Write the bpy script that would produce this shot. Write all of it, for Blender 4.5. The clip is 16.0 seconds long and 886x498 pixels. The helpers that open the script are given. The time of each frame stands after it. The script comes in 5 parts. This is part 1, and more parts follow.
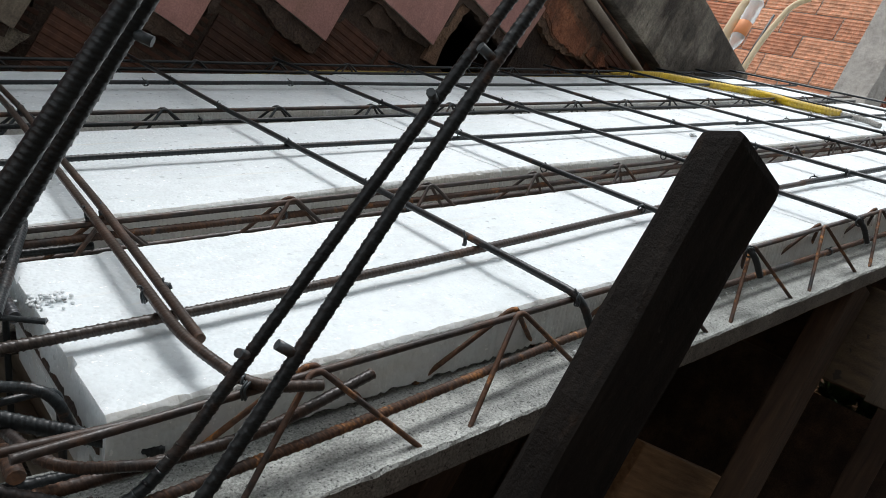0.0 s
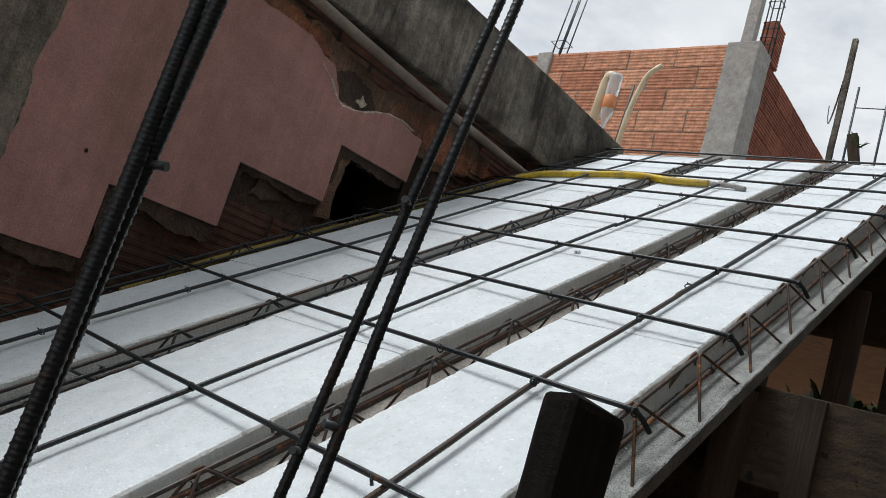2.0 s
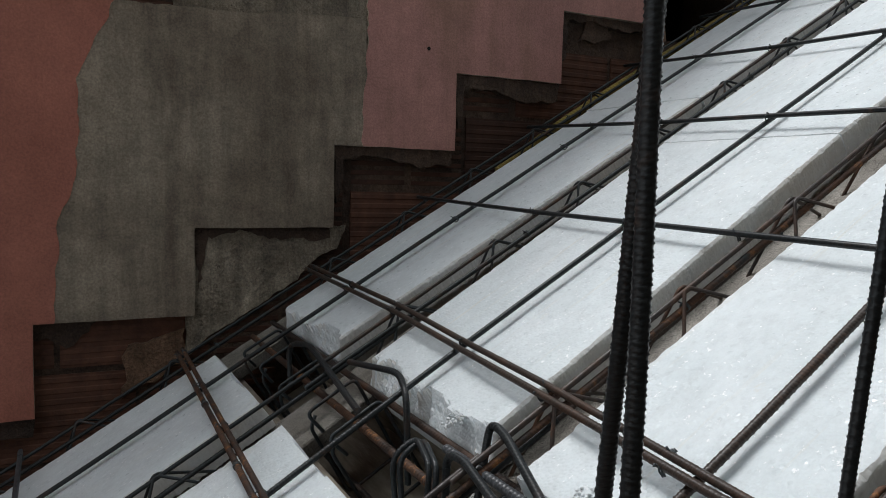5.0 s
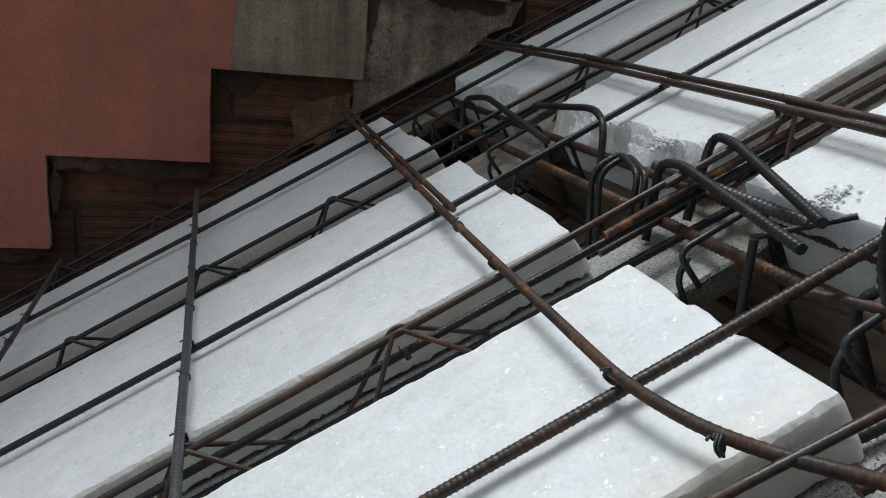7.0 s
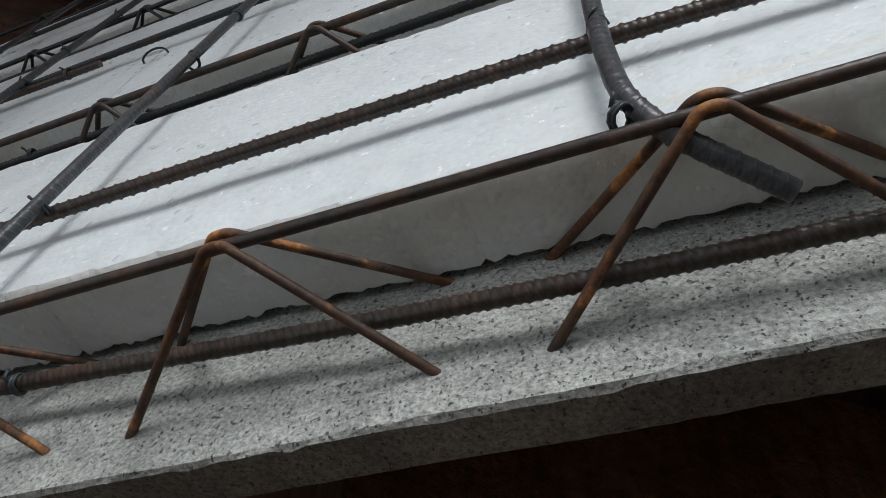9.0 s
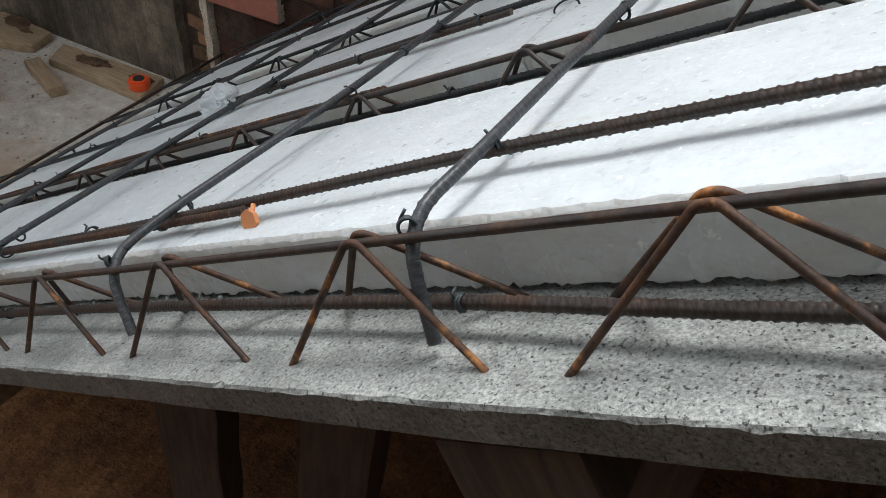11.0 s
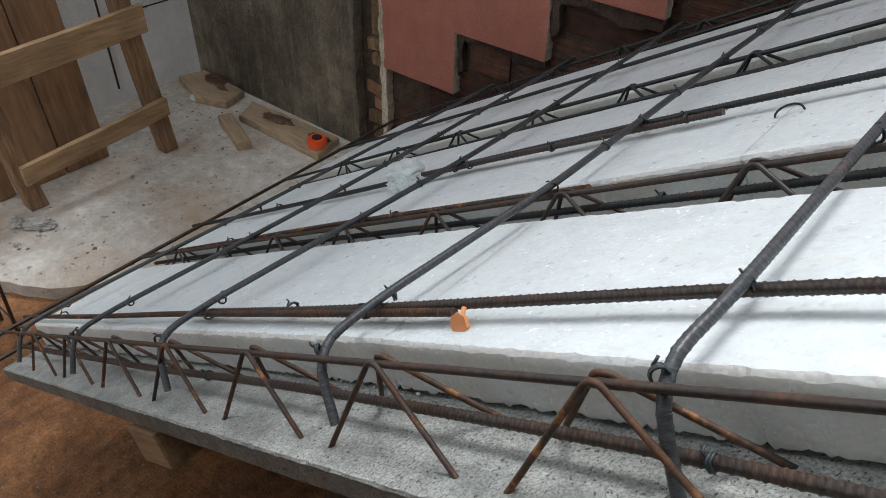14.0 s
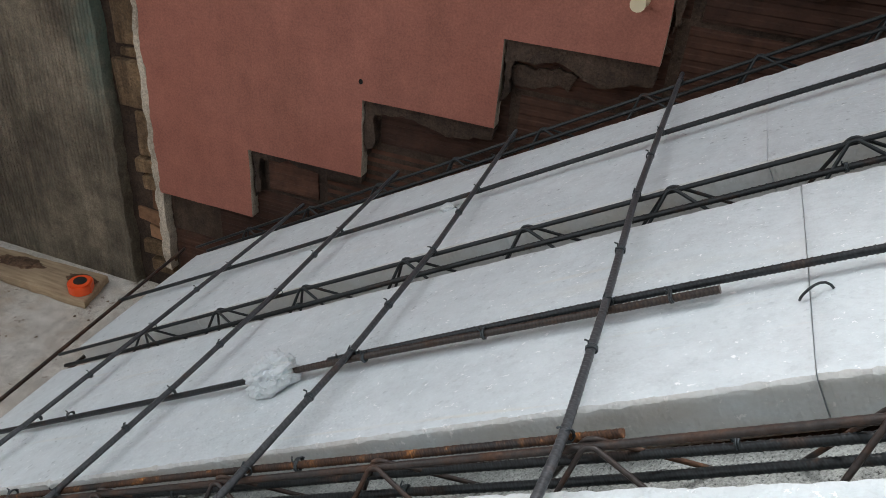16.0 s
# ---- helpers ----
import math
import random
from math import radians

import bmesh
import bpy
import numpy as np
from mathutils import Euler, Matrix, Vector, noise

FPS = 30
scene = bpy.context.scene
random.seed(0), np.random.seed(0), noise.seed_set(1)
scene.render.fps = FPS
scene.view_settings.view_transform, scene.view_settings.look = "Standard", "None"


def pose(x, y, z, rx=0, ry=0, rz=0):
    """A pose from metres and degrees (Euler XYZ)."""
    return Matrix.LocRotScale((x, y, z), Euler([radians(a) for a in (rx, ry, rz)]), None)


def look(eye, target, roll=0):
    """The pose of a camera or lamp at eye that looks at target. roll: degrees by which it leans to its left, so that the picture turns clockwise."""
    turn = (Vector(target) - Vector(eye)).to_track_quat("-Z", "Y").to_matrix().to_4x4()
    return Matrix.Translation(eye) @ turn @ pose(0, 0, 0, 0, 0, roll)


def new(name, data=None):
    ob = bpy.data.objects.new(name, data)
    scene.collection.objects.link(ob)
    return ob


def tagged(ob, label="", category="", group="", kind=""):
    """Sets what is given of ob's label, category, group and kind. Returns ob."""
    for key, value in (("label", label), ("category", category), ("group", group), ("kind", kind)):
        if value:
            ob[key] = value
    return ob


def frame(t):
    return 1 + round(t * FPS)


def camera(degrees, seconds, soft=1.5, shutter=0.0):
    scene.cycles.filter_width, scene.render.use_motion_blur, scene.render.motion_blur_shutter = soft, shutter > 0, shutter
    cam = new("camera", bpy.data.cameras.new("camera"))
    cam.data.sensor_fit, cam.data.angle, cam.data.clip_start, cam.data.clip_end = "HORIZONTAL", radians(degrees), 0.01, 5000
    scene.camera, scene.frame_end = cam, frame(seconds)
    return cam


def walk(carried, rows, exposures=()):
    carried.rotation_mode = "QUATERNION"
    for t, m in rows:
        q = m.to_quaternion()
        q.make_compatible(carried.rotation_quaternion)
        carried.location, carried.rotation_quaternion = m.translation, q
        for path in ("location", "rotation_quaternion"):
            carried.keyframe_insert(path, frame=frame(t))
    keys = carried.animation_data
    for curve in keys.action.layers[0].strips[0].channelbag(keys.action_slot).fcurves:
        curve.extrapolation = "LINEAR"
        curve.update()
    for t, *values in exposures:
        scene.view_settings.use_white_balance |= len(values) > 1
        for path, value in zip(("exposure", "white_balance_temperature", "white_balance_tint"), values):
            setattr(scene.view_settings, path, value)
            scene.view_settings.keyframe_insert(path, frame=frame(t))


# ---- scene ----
from mathutils.geometry import tessellate_polygon

cam = camera(60.9, 16.0, soft=0.5)
PATH = [
    (0, look((0.204, -0.424, 1.58), (1.647, 0.96, 1.633), 29.9)),
    (0.5, look((0.19, -0.444, 1.619), (1.669, 0.886, 1.821), 28.2)),
    (1, look((0.171, -0.454, 1.676), (1.662, 0.859, 1.908), 25.3)),
    (1.5, look((0.154, -0.458, 1.716), (1.592, 0.905, 1.988), 23.2)),
    (2, look((0.137, -0.463, 1.754), (1.615, 0.848, 2.065), 17.2)),
    (2.5, look((0.119, -0.457, 1.782), (1.591, 0.842, 2.164), 8.7)),
    (3, look((0.093, -0.441, 1.77), (1.457, 0.991, 2.067), 3.9)),
    (3.5, look((0.084, -0.423, 1.754), (1.3, 1.158, 1.902), 1.2)),
    (4, look((0.07, -0.407, 1.723), (1.125, 1.293, 1.735), 0.8)),
    (4.2, look((0.072, -0.388, 1.712), (1.088, 1.335, 1.676), 0.9)),
    (6.3, look((0.043, -0.304, 1.557), (0.78, 1.514, 1.169), 4.6)),
    (6.5, look((0.038, -0.295, 1.527), (0.738, 1.526, 1.085), 5.3)),
    (7, look((0.02, -0.279, 1.496), (0.611, 1.552, 0.95), 5.8)),
    (7.5, look((-0.014, -0.275, 1.442), (0.43, 1.539, 0.725), 7.6)),
    (8, look((-0.037, -0.242, 1.354), (0.203, 1.502, 0.404), 9.1)),
    (8.5, look((-0.04, -0.239, 1.28), (0.15, 1.443, 0.215), 12.9)),
    (9, look((-0.056, -0.248, 1.257), (-0.008, 1.384, 0.102), 12.6)),
    (9.5, look((-0.07, -0.251, 1.247), (-0.2, 1.34, 0.043), 10.7)),
    (10, look((-0.089, -0.251, 1.238), (-0.431, 1.269, -0.016), 8.5)),
    (10.2, look((-0.095, -0.253, 1.234), (-0.508, 1.237, -0.036), 7.8)),
    (12.5, look((-0.176, -0.272, 1.248), (-1.17, 0.827, -0.095), -1.8)),
    (13.0, look((-0.1812, -0.2756, 1.2500), (-0.6976, 0.2705, 0.5904), -2.329)),
    (13.5, look((-0.1854, -0.2739, 1.2550), (-0.7038, 0.2974, 0.6188), -1.300)),
    (14, look((-0.195, -0.263, 1.257), (-1.217, 0.948, 0.036), 0.6)),
    (14.5, look((-0.207, -0.251, 1.262), (-1.128, 1.095, 0.106), 3.5)),
    (15, look((-0.265, -0.216, 1.267), (-1.061, 1.28, 0.204), 4.9)),
    (15.5, look((-0.414, -0.143, 1.259), (-0.937, 1.493, 0.234), 6.0)),
    (16, look((-0.504, -0.117, 1.246), (-1.03, 1.5, 0.192), 5.0)),
]
EXPOSURES = [(0.0, 0.46), (0.5, 0.38), (1.5, 0.14), (2.5, 0.04), (4.2, 0.05), (6.3, 0.22), (7.0, 0.2), (7.5, 0.08), (8.0, -0.1), (8.5, -0.05), (9.5, 0.18), (10.2, 0.45), (12.3, 0.78), (14.0, 0.78), (14.5, 0.72), (15.0, 0.6), (15.5, 0.75), (16.0, 1.0)]
walk(cam, PATH, EXPOSURES)

# ---- world and sun ----
SUN_ELEV, SUN_AZ = radians(65), radians(-25)
world = bpy.data.worlds.new("overcast_sky")
scene.world = world
world.use_nodes = True
wn, wl = world.node_tree.nodes, world.node_tree.links
wn.clear()
sky = wn.new("ShaderNodeTexSky")
sky.sky_type = "NISHITA"
sky.sun_disc = False
sky.sun_elevation, sky.sun_rotation = SUN_ELEV, SUN_AZ
sky.dust_density, sky.air_density = 2.0, 1.0
coord = wn.new("ShaderNodeTexCoord")
cmap = wn.new("ShaderNodeMapping")
cmap.inputs["Scale"].default_value = (1.2, 1.2, 2.6)
cloud = wn.new("ShaderNodeTexNoise")
cloud.inputs["Scale"].default_value, cloud.inputs["Detail"].default_value = 2.6, 7
cloud.inputs["Roughness"].default_value = 0.62
cover = wn.new("ShaderNodeValToRGB")
cover.color_ramp.elements[0].position, cover.color_ramp.elements[1].position = 0.34, 0.56
cover.color_ramp.elements[0].color = (0.62, 0.62, 0.62, 1)
shade = wn.new("ShaderNodeTexNoise")
shade.inputs["Scale"].default_value, shade.inputs["Detail"].default_value = 4.5, 5
grey = wn.new("ShaderNodeValToRGB")
grey.color_ramp.elements[0].position, grey.color_ramp.elements[0].color = 0.3, (8.0, 8.5, 9.0, 1)
grey.color_ramp.elements[1].position, grey.color_ramp.elements[1].color = 0.66, (9.9, 10.2, 10.5, 1)
mixs = wn.new("ShaderNodeMix")
mixs.data_type = "RGBA"
back = wn.new("ShaderNodeBackground")
back.inputs["Strength"].default_value = 0.085
out = wn.new("ShaderNodeOutputWorld")
wl.new(coord.outputs["Generated"], cmap.inputs["Vector"])
wl.new(cmap.outputs["Vector"], cloud.inputs["Vector"])
wl.new(cmap.outputs["Vector"], shade.inputs["Vector"])
wl.new(cloud.outputs["Fac"], cover.inputs["Fac"])
wl.new(shade.outputs["Fac"], grey.inputs["Fac"])
wl.new(cover.outputs["Color"], mixs.inputs["Factor"])
wl.new(sky.outputs["Color"], mixs.inputs["A"])
wl.new(grey.outputs["Color"], mixs.inputs["B"])
wl.new(mixs.outputs["Result"], back.inputs["Color"])
wl.new(back.outputs["Background"], out.inputs["Surface"])
sun = new("sun", bpy.data.lights.new("sun", "SUN"))
sun.data.energy, sun.data.angle, sun.data.color = 2.2, radians(22), (0.985, 0.99, 1.0)
sun.matrix_world = look((0, 0, 8), (-math.sin(SUN_AZ) * math.cos(SUN_ELEV), -math.cos(SUN_AZ) * math.cos(SUN_ELEV), 8 - math.sin(SUN_ELEV)))


# ---- materials ----
def material(name, build, rough=0.8, metal=0.0):
    m = bpy.data.materials.new(name)
    m.use_nodes = True
    nt = m.node_tree
    bsdf = nt.nodes["Principled BSDF"]
    bsdf.inputs["Roughness"].default_value, bsdf.inputs["Metallic"].default_value = rough, metal
    build(nt, bsdf)
    return m


def tex_noise(nt, scale, detail=5, rough=0.55, coord="Object", stretch=None):
    tc = nt.nodes.new("ShaderNodeTexCoord")
    n = nt.nodes.new("ShaderNodeTexNoise")
    n.inputs["Scale"].default_value, n.inputs["Detail"].default_value, n.inputs["Roughness"].default_value = scale, detail, rough
    if stretch:
        mp = nt.nodes.new("ShaderNodeMapping")
        mp.inputs["Scale"].default_value = stretch
        nt.links.new(tc.outputs[coord], mp.inputs["Vector"])
        nt.links.new(mp.outputs["Vector"], n.inputs["Vector"])
    else:
        nt.links.new(tc.outputs[coord], n.inputs["Vector"])
    return n.outputs["Fac"]


def ramp(nt, fac, stops):
    r = nt.nodes.new("ShaderNodeValToRGB")
    els = r.color_ramp.elements
    while len(els) < len(stops):
        els.new(0.5)
    for e, (p, c) in zip(els, stops):
        e.position, e.color = p, (c, c, c, 1) if isinstance(c, (int, float)) else (*c, 1)
    nt.links.new(fac, r.inputs["Fac"])
    return r.outputs["Color"]


def mix(nt, fac, a, b, mode="MIX"):
    m = nt.nodes.new("ShaderNodeMix")
    m.data_type, m.blend_type = "RGBA", mode
    for key, v in (("Factor", fac), ("A", a), ("B", b)):
        if isinstance(v, (int, float)):
            m.inputs[key].default_value = v if key == "Factor" else (v, v, v, 1)
        elif isinstance(v, tuple):
            m.inputs[key].default_value = (*v, 1)
        else:
            nt.links.new(v, m.inputs[key])
    return m.outputs["Result"]


def bump(nt, bsdf, height, strength, dist, chain=None):
    b = nt.nodes.new("ShaderNodeBump")
    b.inputs["Strength"].default_value, b.inputs["Distance"].default_value = strength, dist
    nt.links.new(height, b.inputs["Height"])
    if chain is not None:
        nt.links.new(chain, b.inputs["Normal"])
    nt.links.new(b.outputs["Normal"], bsdf.inputs["Normal"])
    return b.outputs["Normal"]


def build_foam(nt, bsdf):
    tc = nt.nodes.new("ShaderNodeTexCoord")
    v = nt.nodes.new("ShaderNodeTexVoronoi")
    v.inputs["Scale"].default_value = 230
    nt.links.new(tc.outputs["Object"], v.inputs["Vector"])
    beads = ramp(nt, v.outputs["Distance"], [(0.0, 1.0), (0.75, 0.0)])
    base = ramp(nt, tex_noise(nt, 6, 6, 0.6), [(0.3, (0.615, 0.675, 0.695)), (0.7, (0.685, 0.735, 0.755))])
    # Brightest beads lifted in colour to paint sparse glints
    bead_tone = ramp(nt, v.outputs["Color"], [(0.0, 0.86), (0.2, 0.975), (0.85, 1.0), (0.95, 1.12)])
    col = mix(nt, 0.8, base, bead_tone, "MULTIPLY")
    rub = ramp(nt, tex_noise(nt, 26, 6, 0.7), [(0.35, 0.94), (0.65, 1.03)])
    col = mix(nt, 0.9, col, rub, "MULTIPLY")
    stain = ramp(nt, tex_noise(nt, 3.2, 5, 0.6, stretch=(0.5, 2.2, 1)), [(0.60, 0.0), (0.76, 0.34)])
    col = mix(nt, stain, col, (0.66, 0.60, 0.48))
    lines = ramp(nt, tex_noise(nt, 6, 4, 0.6, stretch=(0.35, 9, 1)), [(0.61, 0.0), (0.71, 0.26)])
    col = mix(nt, lines, col, (0.70, 0.60, 0.43))
    smudge = ramp(nt, tex_noise(nt, 11, 7, 0.75), [(0.67, 0.0), (0.76, 0.45)])
    col = mix(nt, smudge, col, (0.58, 0.50, 0.37))
    dirt = ramp(nt, tex_noise(nt, 90, 4, 0.7), [(0.80, 0.0), (0.86, 0.3)])
    col = mix(nt, dirt, col, (0.42, 0.40, 0.37))
    speck = ramp(nt, tex_noise(nt, 260, 1, 0.4), [(0.87, 0.0), (0.89, 0.6)])
    col = mix(nt, speck, col, (0.20, 0.18, 0.15))
    scuff = ramp(nt, tex_noise(nt, 48, 7, 0.8, stretch=(0.8, 1.2, 1)), [(0.34, 0.90), (0.50, 1.0), (0.68, 1.05)])
    col = mix(nt, 1.0, col, scuff, "MULTIPLY")
    # White chips, which also paint the sparkle of the beads
    chip = ramp(nt, tex_noise(nt, 120, 4, 0.7), [(0.63, 0.0), (0.68, 0.9)])
    col = mix(nt, chip, col, (0.92, 0.94, 0.95))
    nt.links.new(col, bsdf.inputs["Base Color"])
    c = bump(nt, bsdf, chip, 0.35, 0.0016)
    c = bump(nt, bsdf, beads, 0.50, 0.0013, c)
    flakes = ramp(nt, v.outputs["Color"], [(0.0, 0.5), (0.88, 0.5), (0.95, 1.0)])
    c = bump(nt, bsdf, flakes, 0.55, 0.0018, c)
    bump(nt, bsdf, tex_noise(nt, 34, 5, 0.65), 0.22, 0.003, c)
    bsdf.inputs["Specular IOR Level"].default_value = 0.6
    gloss = ramp(nt, v.outputs["Color"], [(0.86, 0.60), (0.93, 0.16)])
    nt.links.new(gloss, bsdf.inputs["Roughness"])
    bsdf.inputs["Subsurface Weight"].default_value = 0.6
    bsdf.inputs["Subsurface Radius"].default_value = (1, 1, 1)
    bsdf.inputs["Subsurface Scale"].default_value = 0.025


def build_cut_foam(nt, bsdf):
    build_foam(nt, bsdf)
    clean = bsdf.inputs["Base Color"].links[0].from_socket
    # Cut sides browner: soil, and the shade of these faces painted in
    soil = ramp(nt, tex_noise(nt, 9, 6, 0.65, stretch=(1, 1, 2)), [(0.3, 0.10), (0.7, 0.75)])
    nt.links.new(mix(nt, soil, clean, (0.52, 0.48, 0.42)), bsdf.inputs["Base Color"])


def build_concrete(dark, light, pit=0.5):
    def build(nt, bsdf):
        col = ramp(nt, tex_noise(nt, 7, 7, 0.65), [(0.3, dark), (0.7, light)])
        grit = ramp(nt, tex_noise(nt, 420, 3, 0.75), [(0.34, 0.35), (0.64, 1.25)])
        col = mix(nt, 0.75, col, grit, "MULTIPLY")
        sand = ramp(nt, tex_noise(nt, 150, 4, 0.7), [(0.3, 0.7), (0.7, 1.2)])
        col = mix(nt, 0.5, col, sand, "MULTIPLY")
        mott = ramp(nt, tex_noise(nt, 28, 5, 0.7), [(0.3, 0.78), (0.7, 1.14)])
        col = mix(nt, 0.9, col, mott, "MULTIPLY")
        pits = ramp(nt, tex_noise(nt, 460, 3, 0.6), [(0.30, 0.0), (0.35, 1.0)])
        col = mix(nt, pit, col, pits, "MULTIPLY")
        holes = ramp(nt, tex_noise(nt, 330, 2, 0.5, stretch=(1.15, 0.9, 1)), [(0.325, 0.10), (0.362, 1.0)])
        col = mix(nt, pit, col, holes, "MULTIPLY")
        nt.links.new(col, bsdf.inputs["Base Color"])
        c = bump(nt, bsdf, holes, pit, 0.004)
        c = bump(nt, bsdf, pits, 0.8, 0.002, c)
        c = bump(nt, bsdf, tex_noise(nt, 420, 3, 0.7), 0.7, 0.0016, c)
        bump(nt, bsdf, tex_noise(nt, 90, 6, 0.7), 0.5, 0.003, c)
    return build


def build_steel(rust, black=(0.017, 0.021, 0.023), hot=(0.27, 0.11, 0.035)):
    def build(nt, bsdf):
        n = tex_noise(nt, 14, 6, 0.7)
        f = ramp(nt, n, [(0.62 - rust * 0.5, 0.0), (0.86 - rust * 0.5, 1.0)])
        fine = ramp(nt, tex_noise(nt, 190, 3, 0.7), [(0.3, 0.5), (0.7, 1.3)])
        rusty = ramp(nt, tex_noise(nt, 45, 4, 0.7), [(0.3, (0.040, 0.021, 0.013)), (0.56, (0.085, 0.041, 0.022)), (0.72, hot)])
        col = mix(nt, f, black, rusty)
        col = mix(nt, 0.8, col, fine, "MULTIPLY")
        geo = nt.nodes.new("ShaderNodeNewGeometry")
        # Crests lightened, hollows darkened: some wear, plus glint and crease shade painted in
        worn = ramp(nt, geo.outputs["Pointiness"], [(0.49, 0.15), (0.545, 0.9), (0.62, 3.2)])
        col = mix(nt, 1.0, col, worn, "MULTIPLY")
        nt.links.new(col, bsdf.inputs["Base Color"])
        m = nt.nodes.new("ShaderNodeMath")
        m.operation = "MULTIPLY_ADD"
        m.inputs[1].default_value, m.inputs[2].default_value = 0.36, 0.37
        nt.links.new(f, m.inputs[0])
        nt.links.new(m.outputs[0], bsdf.inputs["Roughness"])
        bsdf.inputs["Specular IOR Level"].default_value = 0.34
        bump(nt, bsdf, tex_noise(nt, 240, 3, 0.6), 0.35, 0.001)
    return build


def build_wood(dark, light, grain=(1.2, 14, 14)):
    def build(nt, bsdf):
        g = tex_noise(nt, 9, 6, 0.6, stretch=grain)
        col = ramp(nt, g, [(0.3, dark), (0.7, light)])
        blot = ramp(nt, tex_noise(nt, 3.5, 4, 0.6), [(0.35, 0.55), (0.65, 1.1)])
        col = mix(nt, 0.7, col, blot, "MULTIPLY")
        nt.links.new(col, bsdf.inputs["Base Color"])
        bump(nt, bsdf, g, 0.5, 0.004)
    return build


def build_plaster(a, b, blotch, bump_h=0.004, streak=0.5, relief=0.4, busy=1.0):
    def build(nt, bsdf):
        w = 0.18 - 0.08 * busy
        col = ramp(nt, tex_noise(nt, 3.0, 8, 0.65), [(0.5 - w, a), (0.5 + w, b)])
        st = ramp(nt, tex_noise(nt, 2.2, 8, 0.72, stretch=(2.6, 1, 0.5)), [(0.50, 0.0), (0.66, streak)])
        col = mix(nt, st, col, blotch)
        runs = ramp(nt, tex_noise(nt, 5.0, 6, 0.7, stretch=(6, 1, 0.35)), [(0.38, 1 - 0.35 * streak * busy), (0.64, 1 + 0.16 * streak * busy)])
        col = mix(nt, 1.0, col, runs, "MULTIPLY")
        mid = ramp(nt, tex_noise(nt, 16, 8, 0.75), [(0.38, 1 - 0.34 * busy), (0.62, 1 + 0.28 * busy)])
        col = mix(nt, 0.85, col, mid, "MULTIPLY")
        spots = ramp(nt, tex_noise(nt, 38, 5, 0.75), [(0.60, 0.0), (0.68, 0.75 * busy)])
        col = mix(nt, spots, col, blotch)
        fine = ramp(nt, tex_noise(nt, 210, 3, 0.75), [(0.38, 1 - 0.30 * (0.4 + 0.6 * busy)), (0.62, 1 + 0.24 * (0.4 + 0.6 * busy))])
        col = mix(nt, 0.85, col, fine, "MULTIPLY")
        nt.links.new(col, bsdf.inputs["Base Color"])
        c = bump(nt, bsdf, tex_noise(nt, 110, 4, 0.7), 0.5, 0.003)
        c = bump(nt, bsdf, tex_noise(nt, 34, 6, 0.7), relief * 0.8, bump_h * 0.6, c)
        bump(nt, bsdf, tex_noise(nt, 9, 8, 0.65), relief, bump_h, c)
    return build


def build_brick(dark, light):
    def build(nt, bsdf):
        info = nt.nodes.new("ShaderNodeObjectInfo")
        col = ramp(nt, info.outputs["Random"], [(0.0, dark), (1.0, light)])
        wear = ramp(nt, tex_noise(nt, 18, 8, 0.72), [(0.36, 0.45), (0.64, 1.3)])
        col = mix(nt, 0.8, col, wear, "MULTIPLY")
        nt.links.new(col, bsdf.inputs["Base Color"])
        bump(nt, bsdf, tex_noise(nt, 70, 5, 0.7), 0.5, 0.003)
    return build


def build_plain(c, var=0.15):
    def build(nt, bsdf):
        v = ramp(nt, tex_noise(nt, 12, 5, 0.6), [(0.3, 1 - var), (0.7, 1 + var)])
        nt.links.new(mix(nt, 1.0, c, v, "MULTIPLY"), bsdf.inputs["Base Color"])
        bump(nt, bsdf, tex_noise(nt, 60, 3, 0.6), 0.15, 0.001)
    return build


FOAM = material("expanded_foam", build_foam, 0.7)
CUTFOAM = material("soiled_shaded_cut_foam", build_cut_foam, 0.8)
# Browner, darker concrete for most of the inner joists
BROWNJOIST = material("brownish_joist_concrete", build_concrete((0.22, 0.20, 0.17), (0.39, 0.365, 0.325), 0.6), 0.95)
JOIST = material("joist_concrete", build_concrete((0.285, 0.30, 0.282), (0.49, 0.505, 0.48), 0.78), 0.9)
SIDECON = material("soiled_shaded_formed_side", build_concrete((0.12, 0.112, 0.097), (0.23, 0.215, 0.19), 0.7), 0.95)
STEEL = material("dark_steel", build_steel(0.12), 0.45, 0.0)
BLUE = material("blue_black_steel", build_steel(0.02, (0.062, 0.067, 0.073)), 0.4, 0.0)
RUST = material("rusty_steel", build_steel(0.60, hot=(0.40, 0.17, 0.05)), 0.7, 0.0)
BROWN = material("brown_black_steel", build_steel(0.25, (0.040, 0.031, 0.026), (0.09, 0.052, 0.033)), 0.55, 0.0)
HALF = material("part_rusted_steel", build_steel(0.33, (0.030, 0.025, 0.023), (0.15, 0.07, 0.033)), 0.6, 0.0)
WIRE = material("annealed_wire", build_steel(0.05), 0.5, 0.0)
PINK = material("pink_paint", build_plaster((0.335, 0.168, 0.145), (0.41, 0.208, 0.178), (0.24, 0.135, 0.095), 0.004, 0.65, 0.35, 0.4), 0.75)
SALMON = material("salmon_paint", build_plaster((0.315, 0.112, 0.078), (0.385, 0.146, 0.104), (0.23, 0.095, 0.062), 0.004, 0.4, 0.35, 0.3), 0.75)
RIM = material("cut_plaster_edge", build_plaster((0.42, 0.36, 0.28), (0.58, 0.51, 0.41), (0.22, 0.16, 0.12)), 0.95)
CEMENT = material("cement_render", build_plaster((0.165, 0.134, 0.100), (0.30, 0.257, 0.198), (0.105, 0.080, 0.058), 0.008, 0.8, 0.6, 0.65), 0.9)
